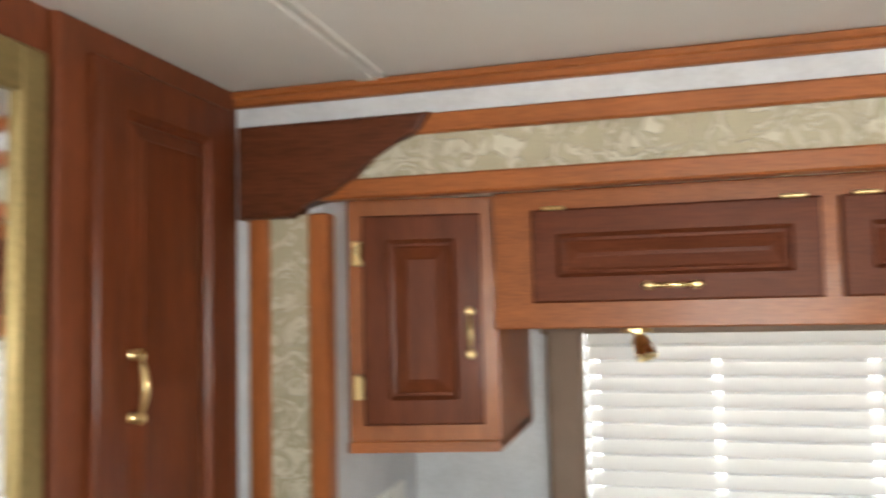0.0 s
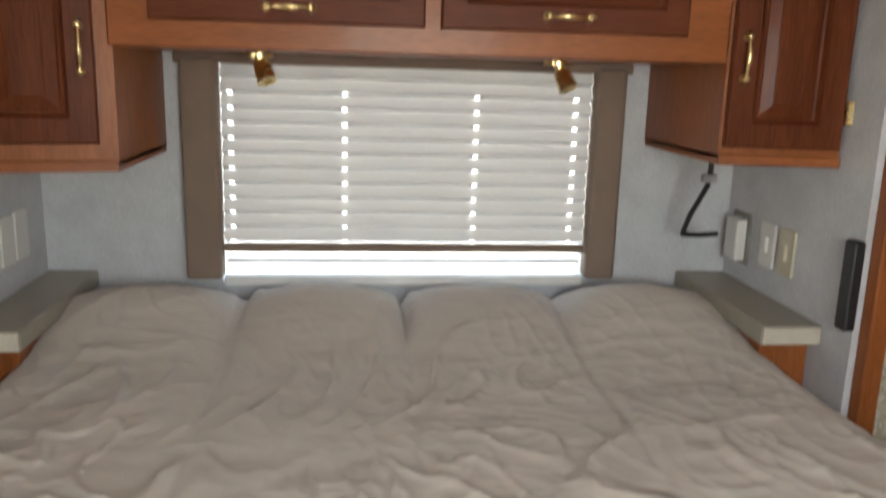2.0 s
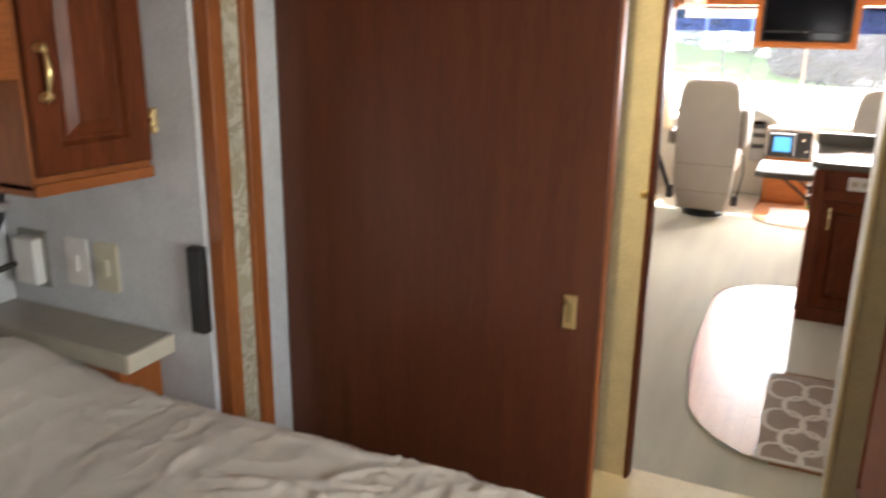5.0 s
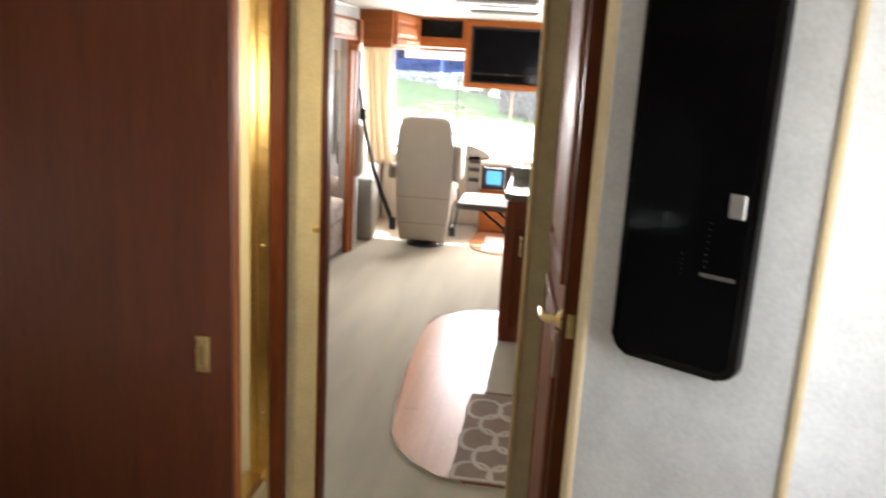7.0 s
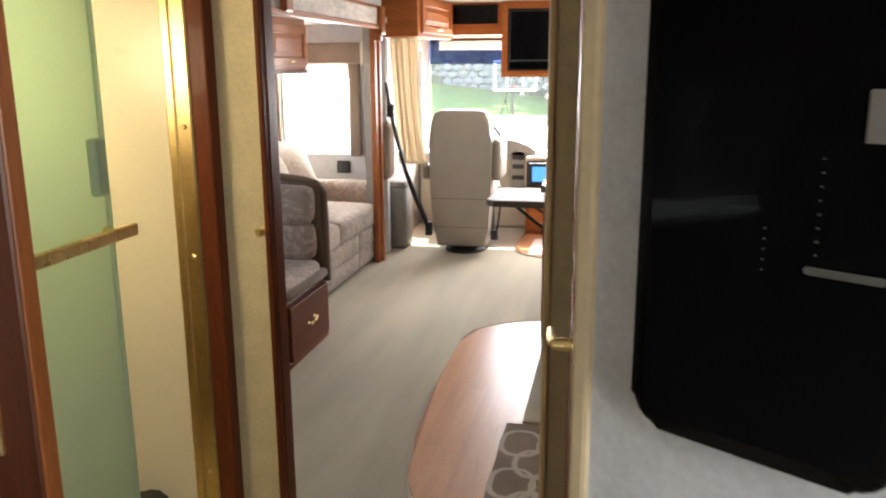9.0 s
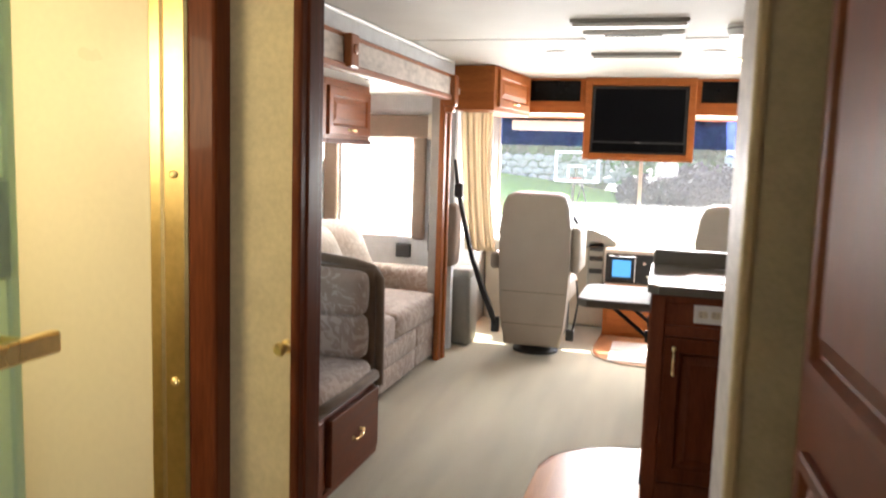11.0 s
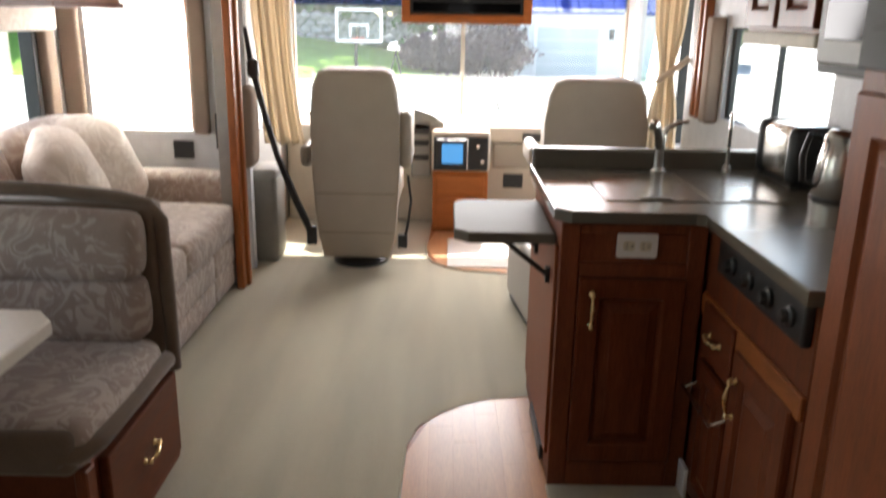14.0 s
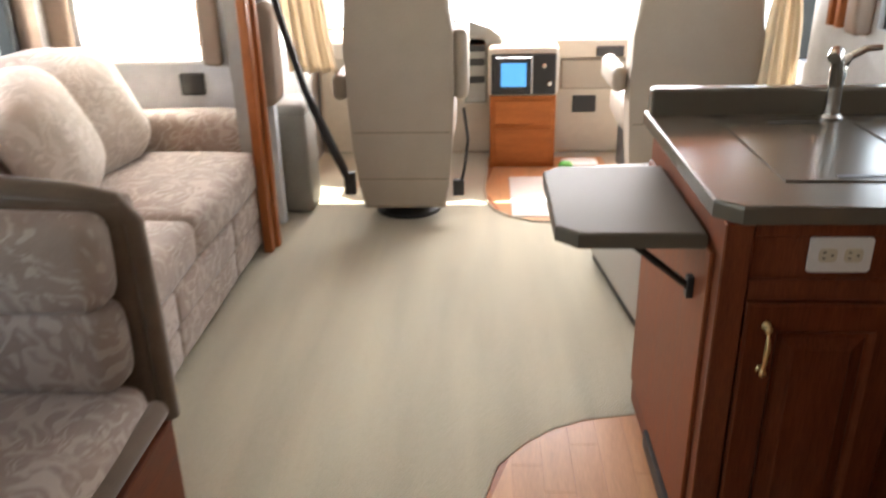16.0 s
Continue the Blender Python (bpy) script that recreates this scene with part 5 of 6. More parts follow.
captain_chair(-0.562, -0.072, 3.86, 1.15, "cream leather driver's captain chair seen from behind", (1, -1))
captain_chair(0.74, 1.32, 3.98, 1.11, "cream leather passenger captain chair behind the counter", (-1,))
rc = thing("footstool", (0.80, 3.08, 0), "pale grey vinyl upholstered box seat beyond the peninsula", "footstool")
RC_M = Matrix.Translation((0.56, 3.08, 0)) @ Matrix.Rotation(radians(7), 4, "Z")
part("body", cushion(0.0, 0.46, -0.36, 0.38, 0.025, 0.36, 0.05, 4, 0.006, RC_M), LEATHER_GREY, rc, "", 60)
part("seat_pad", cushion(-0.01, 0.47, -0.37, 0.39, 0.355, 0.42, 0.028, 4, 0.006, RC_M), LEATHER_GREY, rc, "", 60)
part("plinth", box(0.02, 0.44, -0.34, 0.36, 0.0, 0.03, 0.003, 1, RC_M), BLACK, rc)
sb = thing("seatbelt", (-0.86, 3.85, 0.2), "black seat belt hanging from the pillar", "seat belt")
part("webbing", tube([(-0.865, 3.70, 1.36), (-0.845, 3.72, 1.18), (-0.80, 3.74, 0.95), (-0.735, 3.76, 0.68), (-0.66, 3.79, 0.46), (-0.60, 3.82, 0.30), (-0.575, 3.83, 0.22)], [0.012, 0.018, 0.020, 0.020, 0.024, 0.024, 0.016], 4), BELT, sb)
part("anchor", box(-0.865, -0.805, 3.69, 3.74, 1.10, 1.20, 0.018, 3), BLACK, sb, "black belt guide", 50)
part("buckle", box(-0.60, -0.545, 3.82, 3.86, 0.16, 0.27, 0.008, 2), BLACK, sb)
sb2 = thing("seatbelt_buckle", (-0.04, 3.95, 0.2), "black seat belt buckle beside the driver's chair", "seat belt")
part("stalk", tube([(-0.03, 3.95, 0.55), (-0.01, 3.93, 0.40), (-0.03, 3.93, 0.25), (-0.05, 3.95, 0.16)], 0.008, 6), BELT, sb2)
part("buckle", box(-0.085, -0.03, 3.92, 3.96, 0.12, 0.20, 0.006, 2), BLACK, sb2)


def curtain(at, u0, u1, z0, z1, folds, depth, seed, sway=0.0, tie=None):
    """A gathered curtain across x: uneven soft folds, swaying towards its hem, pinched where it is tied."""
    bm = bmesh.new()
    n, rows = folds * 12, []
    for k in range(25):
        f = k / 24
        z = z1 + (z0 - z1) * f
        narrow = 1 - 0.12 * math.sin(math.pi * f)
        if tie is not None:
            narrow -= 0.42 * math.exp(-((z - tie) / 0.16) ** 2)
        row = []
        for i in range(n + 1):
            u = i / n
            wob = noise.noise(Vector((u * folds * 0.7, z * 0.8, seed)))
            phase = u * folds * 2 * math.pi + 2.4 * wob
            xx = (u0 + u1) / 2 + (u1 - u0) * (u - 0.5) * narrow + sway * f * f + 0.006 * math.sin(phase * 0.5)
            yy = at + depth * (math.sin(phase) * (0.55 + 0.5 * f) + 0.35 * math.sin(phase * 2.1 + 1)) + 0.012 * wob
            row.append(bm.verts.new((xx, yy, z)))
        rows.append(row)
    for a, b in zip(rows, rows[1:]):
        for i in range(n):
            bm.faces.new((a[i], a[i + 1], b[i + 1], b[i]))
    bmesh.ops.solidify(bm, geom=list(bm.faces), thickness=0.003)
    return bm


alone("curtain", curtain(4.06, -0.93, -0.69, 0.70, 1.70, 4, 0.03, 1.0, 0.06), CURTAIN, "tan gathered curtain at the driver's side window", "curtain", "cab curtains", smooth=180)
tieback = thing("curtain_tieback", (1.42, 3.9, 1.18), "tan fabric tie holding the curtain back", "tieback")
part("band", tube([(1.335, 3.90, 1.10), (1.36, 3.875, 1.13), (1.43, 3.872, 1.18), (1.495, 3.89, 1.23)], [0.016, 0.018, 0.018, 0.016], 8), CURTAIN, tieback, "", 60)
alone("curtain", curtain(3.93, 1.30, 1.485, 0.60, 1.66, 4, 0.022, 5.0, 0.0, 1.16), CURTAIN, "tan gathered curtain tied back on the passenger side", "curtain", "cab curtains", smooth=180)
hb_ = thing("waste_basket", (-0.88, 4.1, 0), "grey plastic side console box", "console")
part("bin", box(-0.945, -0.80, 3.99, 4.25, 0.0, 0.52, 0.03, 3), GREY_PLASTIC, hb_, "", 50)
part("lid", box(-0.948, -0.797, 3.985, 4.255, 0.50, 0.56, 0.02, 2), GREY_FABRIC, hb_, "", 50)
alone("hanging_bag", cushion(-0.945, -0.85, 3.68, 3.86, 0.62, 1.05, 0.04, 3, 0.01), SHADE_CLOTH, "tan fabric flap hanging at the pillar", "bag", smooth=60)

# front overhead with television
fo = thing("front_overhead", (0.3, 4.7, 1.73), "cherry overhead console across the windshield with speaker grilles", "cabinet")
for b in ((-0.66, -0.60, 1.735, 1.998), (-0.145, 0.735, 1.735, 1.998), (1.20, 1.26, 1.735, 1.998)):
    part("stile", box(b[0], b[1], 4.62, 4.66, b[2], b[3], 0.002), WOOD_FRONT, fo)
for x0, x1 in ((-0.60, -0.145), (0.735, 1.20)):
    part("lower_rail", box(x0, x1, 4.62, 4.66, 1.735, 1.825, 0.002), WOOD_FRONT, fo)
    part("upper_rail", box(x0, x1, 4.62, 4.66, 1.982, 1.998, 0.001), WOOD_FRONT, fo)
part("underside", box(-0.95, 1.5, 4.66, 5.5, 1.735, 1.76, 0.003), WOOD_FRONT, fo)
for x0, x1 in ((-0.60, -0.145), (0.735, 1.20)):
    part("speaker_grille", box(x0, x1, 4.635, 4.65, 1.82, 1.985, 0.003), BLACK_SATIN, fo, "black speaker cloth")
tvf = thing("television_cabinet", (0.3, 4.6, 1.39), "cherry frame housing a flat television", "cabinet")
for b in ((-0.10, -0.05, 1.388, 1.998), (0.65, 0.70, 1.388, 1.998)):
    part("stile", box(b[0], b[1], 4.54, 4.615, b[2], b[3], 0.003), WOOD_FRONT, tvf)
for b in ((1.388, 1.44), (1.94, 1.998)):
    part("rail", box(-0.05, 0.65, 4.541, 4.614, b[0], b[1], 0.002), WOOD_FRONT, tvf)
part("back_panel", box(-0.095, 0.695, 4.60, 4.618, 1.392, 1.99), BLACK, tvf)
part("pull_rail", tube([(0.05, 4.53, 1.418), (0.08, 4.518, 1.412), (0.52, 4.518, 1.412), (0.55, 4.53, 1.418)], 0.006, 8), WOOD_FRONT, tvf, "", 60)
tv = thing("television", (0.3, 4.58, 1.44), "black flat-screen television, switched off", "television")
part("bezel", box(-0.045, 0.645, 4.556, 4.60, 1.445, 1.935, 0.006, 2), BLACK, tv)
part("screen", box(-0.025, 0.625, 4.553, 4.558, 1.53, 1.915, 0.001), SCREEN, tv, "dark screen")
part("speaker_bar", box(-0.03, 0.63, 4.551, 4.558, 1.455, 1.515, 0.002), BLACK_GLOSS, tv)
part("badge", box(0.28, 0.32, 4.549, 4.552, 1.520, 1.525), CHROME, tv)
for x0, x1, lab in ((-0.905, -0.62, -1), (1.225, 1.495, 1)):
    c = thing("corner_cabinet", ((x0 + x1) / 2, 4.1, 1.70), "orange cherry corner cabinet above the windshield post", "cabinet", "front corner cabinets")
    part("body", prism([(x0, 3.745), (x1, 3.745), (x1 + (0.09 if lab < 0 else 0), 4.62), (x0 - (0.09 if lab > 0 else 0), 4.62)], 1.70, 1.998), WOOD_FRONT, c)
    a = math.atan2(0.09, 0.875) * (1 if lab < 0 else -1)
    xm = (x1 if lab < 0 else x0)
    base = Matrix.Translation((xm - lab * 0.045, 4.18, 1.852)) @ pose(0, 0, 0, 0, 0, -math.degrees(a)) @ facing(0, 0, 0, "+x" if lab < 0 else "-x")
    leaf(c, 0.74, 0.25, base, WOOD_FRONT, (0, -0.09), rail=0.05)

# dashboard, console, windshield
da = thing("dashboard", (0.3, 5.2, 0), "tan and grey motorhome dashboard", "dashboard")
part("top", prism([(-0.94, 5.05), (-0.60, 4.95), (0.0, 4.95), (0.55, 5.0), (1.49, 5.0), (1.49, 5.5), (-0.94, 5.5)], 0.60, 0.70, 0.03, 3), TAN_PLASTIC, da, "", 50)
part("lower_panel", box(-0.94, 1.49, 5.06, 5.5, 0.0, 0.62, 0.02, 2), TAN_PLASTIC, da)
hood = [(-0.62, 0.0), (0.17, 0.0), (0.17, 0.06), (0.10, 0.11), (-0.02, 0.15), (-0.20, 0.17), (-0.40, 0.16), (-0.55, 0.12), (-0.62, 0.05)]
part("instrument_hood", prism(hood, -0.24, 0.0, 0.015, 2, Matrix(((1, 0, 0, 0), (0, 0, 1, 5.10), (0, 1, 0, 0.68), (0, 0, 0, 1)))), GREY_PLASTIC, da, "dark instrument hood", 50)
part("switch_panel", box(-0.05, 0.085, 4.86, 5.06, 0.36, 0.74, 0.012, 2), GREY_PLASTIC, da)
for z in (0.68, 0.60, 0.50):
    part("rocker_switch", box(-0.035, 0.07, 4.853, 4.863, z - 0.02, z + 0.02, 0.004), BLACK, da)
part("glove_vent", box(0.72, 0.88, 4.985, 5.065, 0.60, 0.66, 0.006), BLACK, da)
part("lower_vent", box(0.60, 0.74, 5.045, 5.065, 0.26, 0.36, 0.004), BLACK, da)
part("glove_lid", box(0.52, 1.4, 5.035, 5.065, 0.40, 0.58, 0.012, 2), LEATHER, da)
part("steering_wheel", tube([(-0.32 + 0.2 * math.cos(a), 4.72 + 0.09 * math.sin(a), 0.82 + 0.17 * math.sin(a)) for a in [2 * math.pi * k / 28 for k in range(29)]], 0.014, 8), BLACK, da, "black steering wheel", 60)
part("steering_column", tube([(-0.32, 4.72, 0.81), (-0.32, 5.0, 0.66)], 0.035, 10), BLACK, da, "", 60)
co = thing("centre_console", (0.28, 4.8, 0), "cherry drawer console with a backup monitor on top", "console")
part("cabinet", box(0.10, 0.475, 4.76, 5.06, 0.0, 0.425, 0.005), WOOD_FRONT, co)
part("drawer", box(0.125, 0.45, 4.745, 4.765, 0.26, 0.40, 0.006, 2), WOOD_FRONT, co)
part("drawer", box(0.125, 0.45, 4.745, 4.765, 0.03, 0.235, 0.006, 2), WOOD_FRONT, co)
part("housing", box(0.09, 0.485, 4.75, 5.06, 0.425, 0.70, 0.025, 3), TAN_PLASTIC, co, "", 50)
part("faceplate", box(0.105, 0.47, 4.735, 4.755, 0.435, 0.665, 0.01, 2), BLACK, co)
mo = thing("backup_monitor", (0.24, 4.72, 0.5), "small backup monitor showing a blue picture", "monitor")
part("bezel", box(0.125, 0.335, 4.70, 4.737, 0.46, 0.65, 0.008, 2), BLACK, mo)
part("screen", box(0.16, 0.30, 4.697, 4.702, 0.49, 0.62), MONITOR_GLOW, mo, "lit blue screen")
part("edge", box(0.325, 0.335, 4.69, 4.71, 0.45, 0.655, 0.003), CHROME, mo)
for z in (0.50, 0.60):
    part("console_knob", lathe([(0.018, 0), (0.018, 0.012), (0.012, 0.02), (0.0, 0.021)], (0, 0, 0), 14, facing(0.40 + (0.03 if z < 0.55 else 0), 4.735, z, "-y")), CHROME, co, "", 40)
ws = tagged(thing("window_6", (0.28, 5.5, 0.72), "wide curved windshield with a centre bar", "window"), kind="structure")
part("pane", box(-0.94, 1.49, 5.535, 5.54, 0.72, 1.75), WINDSHIELD, ws).visible_shadow = False
part("tint_band", box(-0.94, 1.49, 5.528, 5.532, 1.50, 1.75), TINT, ws, "blue tinted top band").visible_shadow = False
part("centre_bar", box(0.285, 0.315, 5.52, 5.55, 0.72, 1.75, 0.004), GREY_PLASTIC, ws)
for x in (-0.20, 0.48):
    part("wiper", join(tube([(x + 0.12, 5.57, 0.70), (x, 5.60, 1.15)], 0.007, 6), tube([(x - 0.1, 5.59, 0.80), (x + 0.02, 5.60, 1.25)], 0.005, 6)), BLACK, ws)
w7 = tagged(thing("window_7", (-0.98, 4.75, 0.75), "driver's side cab window", "window"), kind="structure")
part("pane", box(-0.985, -0.98, 4.25, 5.25, 0.75, 1.62), GLASS, w7).visible_shadow = False
part("frame", box(-1.0, -0.955, 4.74, 4.77, 0.75, 1.62, 0.003), BLACK, w7)
w8 = tagged(thing("window_8", (1.53, 4.5, 0.75), "passenger's side cab window with black frame", "window"), kind="structure")
part("pane", box(1.53, 1.535, 3.9, 5.2, 0.75, 1.65), GLASS, w8).visible_shadow = False
part("frame", box(1.48, 1.55, 4.0, 4.04, 0.75, 1.65, 0.003), BLACK, w8)
# unseen window, added as the opening for the bedroom fill lamp
w9 = tagged(thing("window_9", (1.53, -2.50, 1.12), "unseen bedroom side window, added to let in fill light", "window"), kind="structure")
part("pane", box(1.53, 1.535, -2.87, -2.13, 1.12, 1.72), GLASS, w9).visible_shadow = False

# ---- ceiling fixtures ----
hv = thing("roof_hatch", (0.36, 0.92, 2.0), "white roof vent hatch with frosted dome", "roof vent")
part("trim_ring", join(*[box(*b) for b in ((0.135, 0.175, 0.70, 1.14, 1.982, 2.0), (0.545, 0.585, 0.70, 1.14, 1.982, 2.0), (0.175, 0.545, 0.70, 0.735, 1.982, 2.0), (0.175, 0.545, 1.105, 1.14, 1.982, 2.0))]), WHITE, hv)
part("well", join(*[box(*b) for b in ((0.165, 0.175, 0.73, 1.11, 2.0, 2.16), (0.545, 0.555, 0.73, 1.11, 2.0, 2.16), (0.175, 0.545, 0.725, 0.735, 2.0, 2.16), (0.175, 0.545, 1.105, 1.115, 2.0, 2.16))]), WHITE, hv)
part("dome", box(0.165, 0.555, 0.725, 1.115, 2.16, 2.165), DOME, hv, "frosted dome")
for x0, x1, y0, y1 in ((0.105, 0.625, 1.24, 1.36), (0.09, 0.60, 2.02, 2.13), (0.075, 0.575, 3.15, 3.25)):
    l_ = thing("ceiling_light", ((x0 + x1) / 2, (y0 + y1) / 2, 2.0), "long slim ceiling light with white lens", "ceiling light", "ceiling lights")
    part("tray", box(x0, x1, y0, y1, 1.984, 2.0, 0.003), LIGHT_TRAY, l_)
    part("lens", box(x0 + 0.01, x1 - 0.01, y0 + 0.012, y1 - 0.012, 1.968, 1.986, 0.006, 2), WHITE, l_)
ac = thing("air_vent", (0.35, 2.5, 2.0), "white ceiling air conditioner grille", "air conditioner")
part("plate", box(0.115, 0.585, 2.32, 2.72, 1.975, 2.0, 0.012, 3), WHITE, ac, "", 50)
part("grille", box(0.22, 0.48, 2.33, 2.36, 1.972, 1.98), GREY_PLASTIC, ac)
for k in range(14):
    part("fin", box(0.215 + k * 0.02, 0.223 + k * 0.02, 2.36, 2.62, 1.968, 1.978), WHITE, ac)
for x, y, r in ((-0.09, 1.21, 0.062), (0.80, 1.26, 0.062), (-0.113, 3.10, 0.05), (0.744, 3.12, 0.05), (-0.34, 3.93, 0.06), (0.98, 3.9, 0.06)):
    v_ = thing("round_vent", (x, y, 2.0), "round white ceiling air register", "vent", "ceiling registers")
    part("ring", lathe([(r * 1.35, 0), (r * 1.3, -0.008), (r * 0.95, -0.012), (r * 0.9, 0.0)], (x, y, 2.0), 28), WHITE, v_, "", 40)
    part("core", lathe([(r * 0.9, -0.002), (r * 0.9, -0.006)], (x, y, 2.0), 24), GREY_PLASTIC, v_)
    for k in range(4):
        part("vane", box(x - r * 0.75 + k * r * 0.4, x - r * 0.55 + k * r * 0.4, y - r * 0.6, y + r * 0.6, 1.988, 1.995), WHITE, v_)
sm = thing("smoke_alarm", (0.83, 2.25, 2.0), "white round smoke alarm on the ceiling", "smoke alarm")
part("body", lathe([(0.062, 0), (0.062, -0.03), (0.05, -0.048), (0.0, -0.05)], (0.825, 2.25, 2.0), 24), WHITE, sm, "", 40)
part("slot_ring", lathe([(0.063, -0.012), (0.0635, -0.020)], (0.825, 2.25, 2.0), 24), GREY_PLASTIC, sm)
sp = thing("ceiling_spotlight", (0.97, 3.45, 2.0), "brass swivel ceiling spotlight", "spotlight")
part("canopy", lathe([(0.05, 0), (0.05, -0.01), (0.02, -0.015)], (0.93, 3.45, 2.0), 18), BRASS, sp, "", 40)
part("head", lathe([(0.018, 0.05), (0.03, -0.03), (0.028, -0.03), (0.0, -0.02)], (0, 0, 0), 16, Matrix.Translation((0.99, 3.45, 1.965)) @ pose(0, 0, 0, 0, -60, 0)), BRASS, sp, "", 40)

# ---- small things ----
def plate(name, m, w, h, t, mat, label, cat, group=""):
    ob = thing(name, tuple(m.translation), label, cat, group)
    part("plate", prism(rounded(w, h, min(w, h) * 0.1), 0, t, t * 0.3, 1, m), mat, ob)
    return ob


tb = thing("wall_thermostat", (-1.165, -1.742, 1.05), "white box switch beside the bed", "switch")
part("case", box(-1.20, -1.13, -1.775, -1.741, 0.99, 1.105, 0.006, 2), WHITE, tb)
part("back", box(-1.215, -1.115, -1.748, -1.7405, 0.98, 1.12, 0.003), GREY_PLASTIC, tb)
for x, mt in ((-1.02, WHITE), (-0.927, ALMOND)):
    s_ = plate("wall_switch", facing(x, -1.741, 1.06, "-y"), 0.07, 0.115, 0.007, mt, "small wall switch plate beside the bed", "switch", "bed switches")
    part("rocker", box(x - 0.01, x + 0.01, -1.756, -1.746, 1.04, 1.08, 0.002), mt, s_)
rm = thing("remote_control", (-0.66, -1.742, 1.06), "black remote control in a wall holder", "remote")
part("body", box(-0.668, -0.630, -1.768, -1.741, 0.955, 1.15, 0.006, 2), BLACK, rm)
for i in range(3):
    s_ = plate("wall_switch", facing(-1.1 + i * 0.08, -3.599, 1.06, "+y"), 0.07, 0.115, 0.007, WHITE, "white wall switch plate beside the bed", "switch", "bed switches")
cb = thing("black_cable", (-1.2, -1.85, 1.15), "black cable hanging below the cabinet", "cable")
part("cord", tube([(-1.0, -1.925, 1.295), (-1.01, -1.92, 1.25), (-1.01, -1.925, 1.21), (-1.05, -1.945, 1.13), (-1.06, -1.955, 1.085), (-1.075, -1.95, 1.075), (-1.09, -1.90, 1.07), (-1.10, -1.845, 1.072)], 0.007, 8), RUBBER, cb, "", 60)
part("clip", box(-1.02, -1.0, -1.94, -1.905, 1.22, 1.24, 0.002), STEEL, cb)
jk = thing("phone_jack", (-1.29, 3.85, 0.7), "black square jack box on the alcove wall", "jack")
part("box", box(-1.325, -1.215, 3.825, 3.852, 0.645, 0.745, 0.006, 2), BLACK, jk)
r2 = thing("remote_control", (-1.05, 3.85, 0.8), "black remote control in a holder on the alcove wall", "remote")
part("body", box(-1.085, -1.03, 3.822, 3.852, 0.70, 0.90, 0.008, 2), BLACK, r2)
for k in range(5):
    part("key_row", box(-1.075, -1.04, 3.8195, 3.8225, 0.73 + k * 0.03, 0.742 + k * 0.03), GREY_PLASTIC, r2)
pb = thing("paper_bag", (0.60, 4.72, 0.005), "crumpled white paper with a green print on the step floor", "paper")
part("sheet", cushion(0.52, 0.72, 4.66, 4.80, 0.006, 0.05, 0.015, 2, 0.012), WHITE, pb, "", 60)
part("print", cushion(0.50, 0.57, 4.64, 4.70, 0.006, 0.058, 0.012, 2, 0.008), material("green_print", (0.12, 0.45, 0.08), 0.6), pb, "green printed corner", 60)
for y in (3.56, 3.64):
    alone("trim_kitchen_post", box(1.455, 1.498, y - 0.018, y + 0.018, 0.95, 1.66, 0.006, 2), WOOD, "cherry window post at the kitchen end", "trim", kind="structure")
pt = thing("paper_towel", (1.40, 1.63, 1.2), "white paper towel roll under the wall cabinet", "paper towel")
part("roll", lathe([(0.05, -0.11), (0.052, -0.10), (0.052, 0.10), (0.05, 0.11)], (0, 0, 0), 20, Matrix.Translation((1.36, 1.44, 1.23)) @ pose(0, 0, 0, 90, 0, 0)), WHITE, pt, "", 40)
part("bracket", join(box(1.33, 1.39, 1.318, 1.328, 1.22, 1.31, 0.003), box(1.33, 1.39, 1.552, 1.562, 1.22, 1.31, 0.003)), WHITE, pt)
rl = thing("recessed_light", (-1.05, 2.85, 1.80), "slim vent in the alcove ceiling", "vent")
part("frame", box(-1.12, -0.98, 2.65, 2.95, 1.792, 1.80, 0.002), WHITE, rl)
part("slot", box(-1.08, -1.03, 2.68, 2.92, 1.790, 1.793), GREY_PLASTIC, rl)

# ---- outdoors ----
GZ = -0.95
ASPHALT = material("driveway", (0.56, 0.54, 0.51), 0.9, 0, 0.12, 1.5, 40, 0.5, 0.2)
GRASS = material("lawn", (0.22, 0.36, 0.07), 0.95, 0, 0.3, 2, 60, 0.8, 0.1)
STONE = material("field_stone", (0.44, 0.43, 0.41), 0.9, 0, 0.25, 3, 30, 0.6, 0.2)
SIDING = material("white_siding", (0.85, 0.85, 0.84), 0.6, 0, 0.04, 3, 40, 0.1)
GARAGE = material("garage_door_paint", (0.50, 0.55, 0.56), 0.5, 0, 0.04, 3, 40, 0.1)
BLUE_ROOF = material("blue_metal_roof", (0.02, 0.07, 0.33), 0.35, 0, 0.1, 3, 40, 0.1)
LEAF_G = material("green_leaves", (0.065, 0.14, 0.035), 0.7, 0, 0.4, 3, 30, 0.2)
LEAF_P = material("purple_leaves", (0.065, 0.042, 0.055), 0.7, 0, 0.4, 3, 30, 0.2)
BARK = material("bark", (0.10, 0.075, 0.055), 0.9, 0, 0.3, 8, 60, 0.6)
alone("ground", box(-400, 400, -400, 400, GZ - 0.1, GZ), ASPHALT, "pale sunlit driveway", "ground", kind="structure")


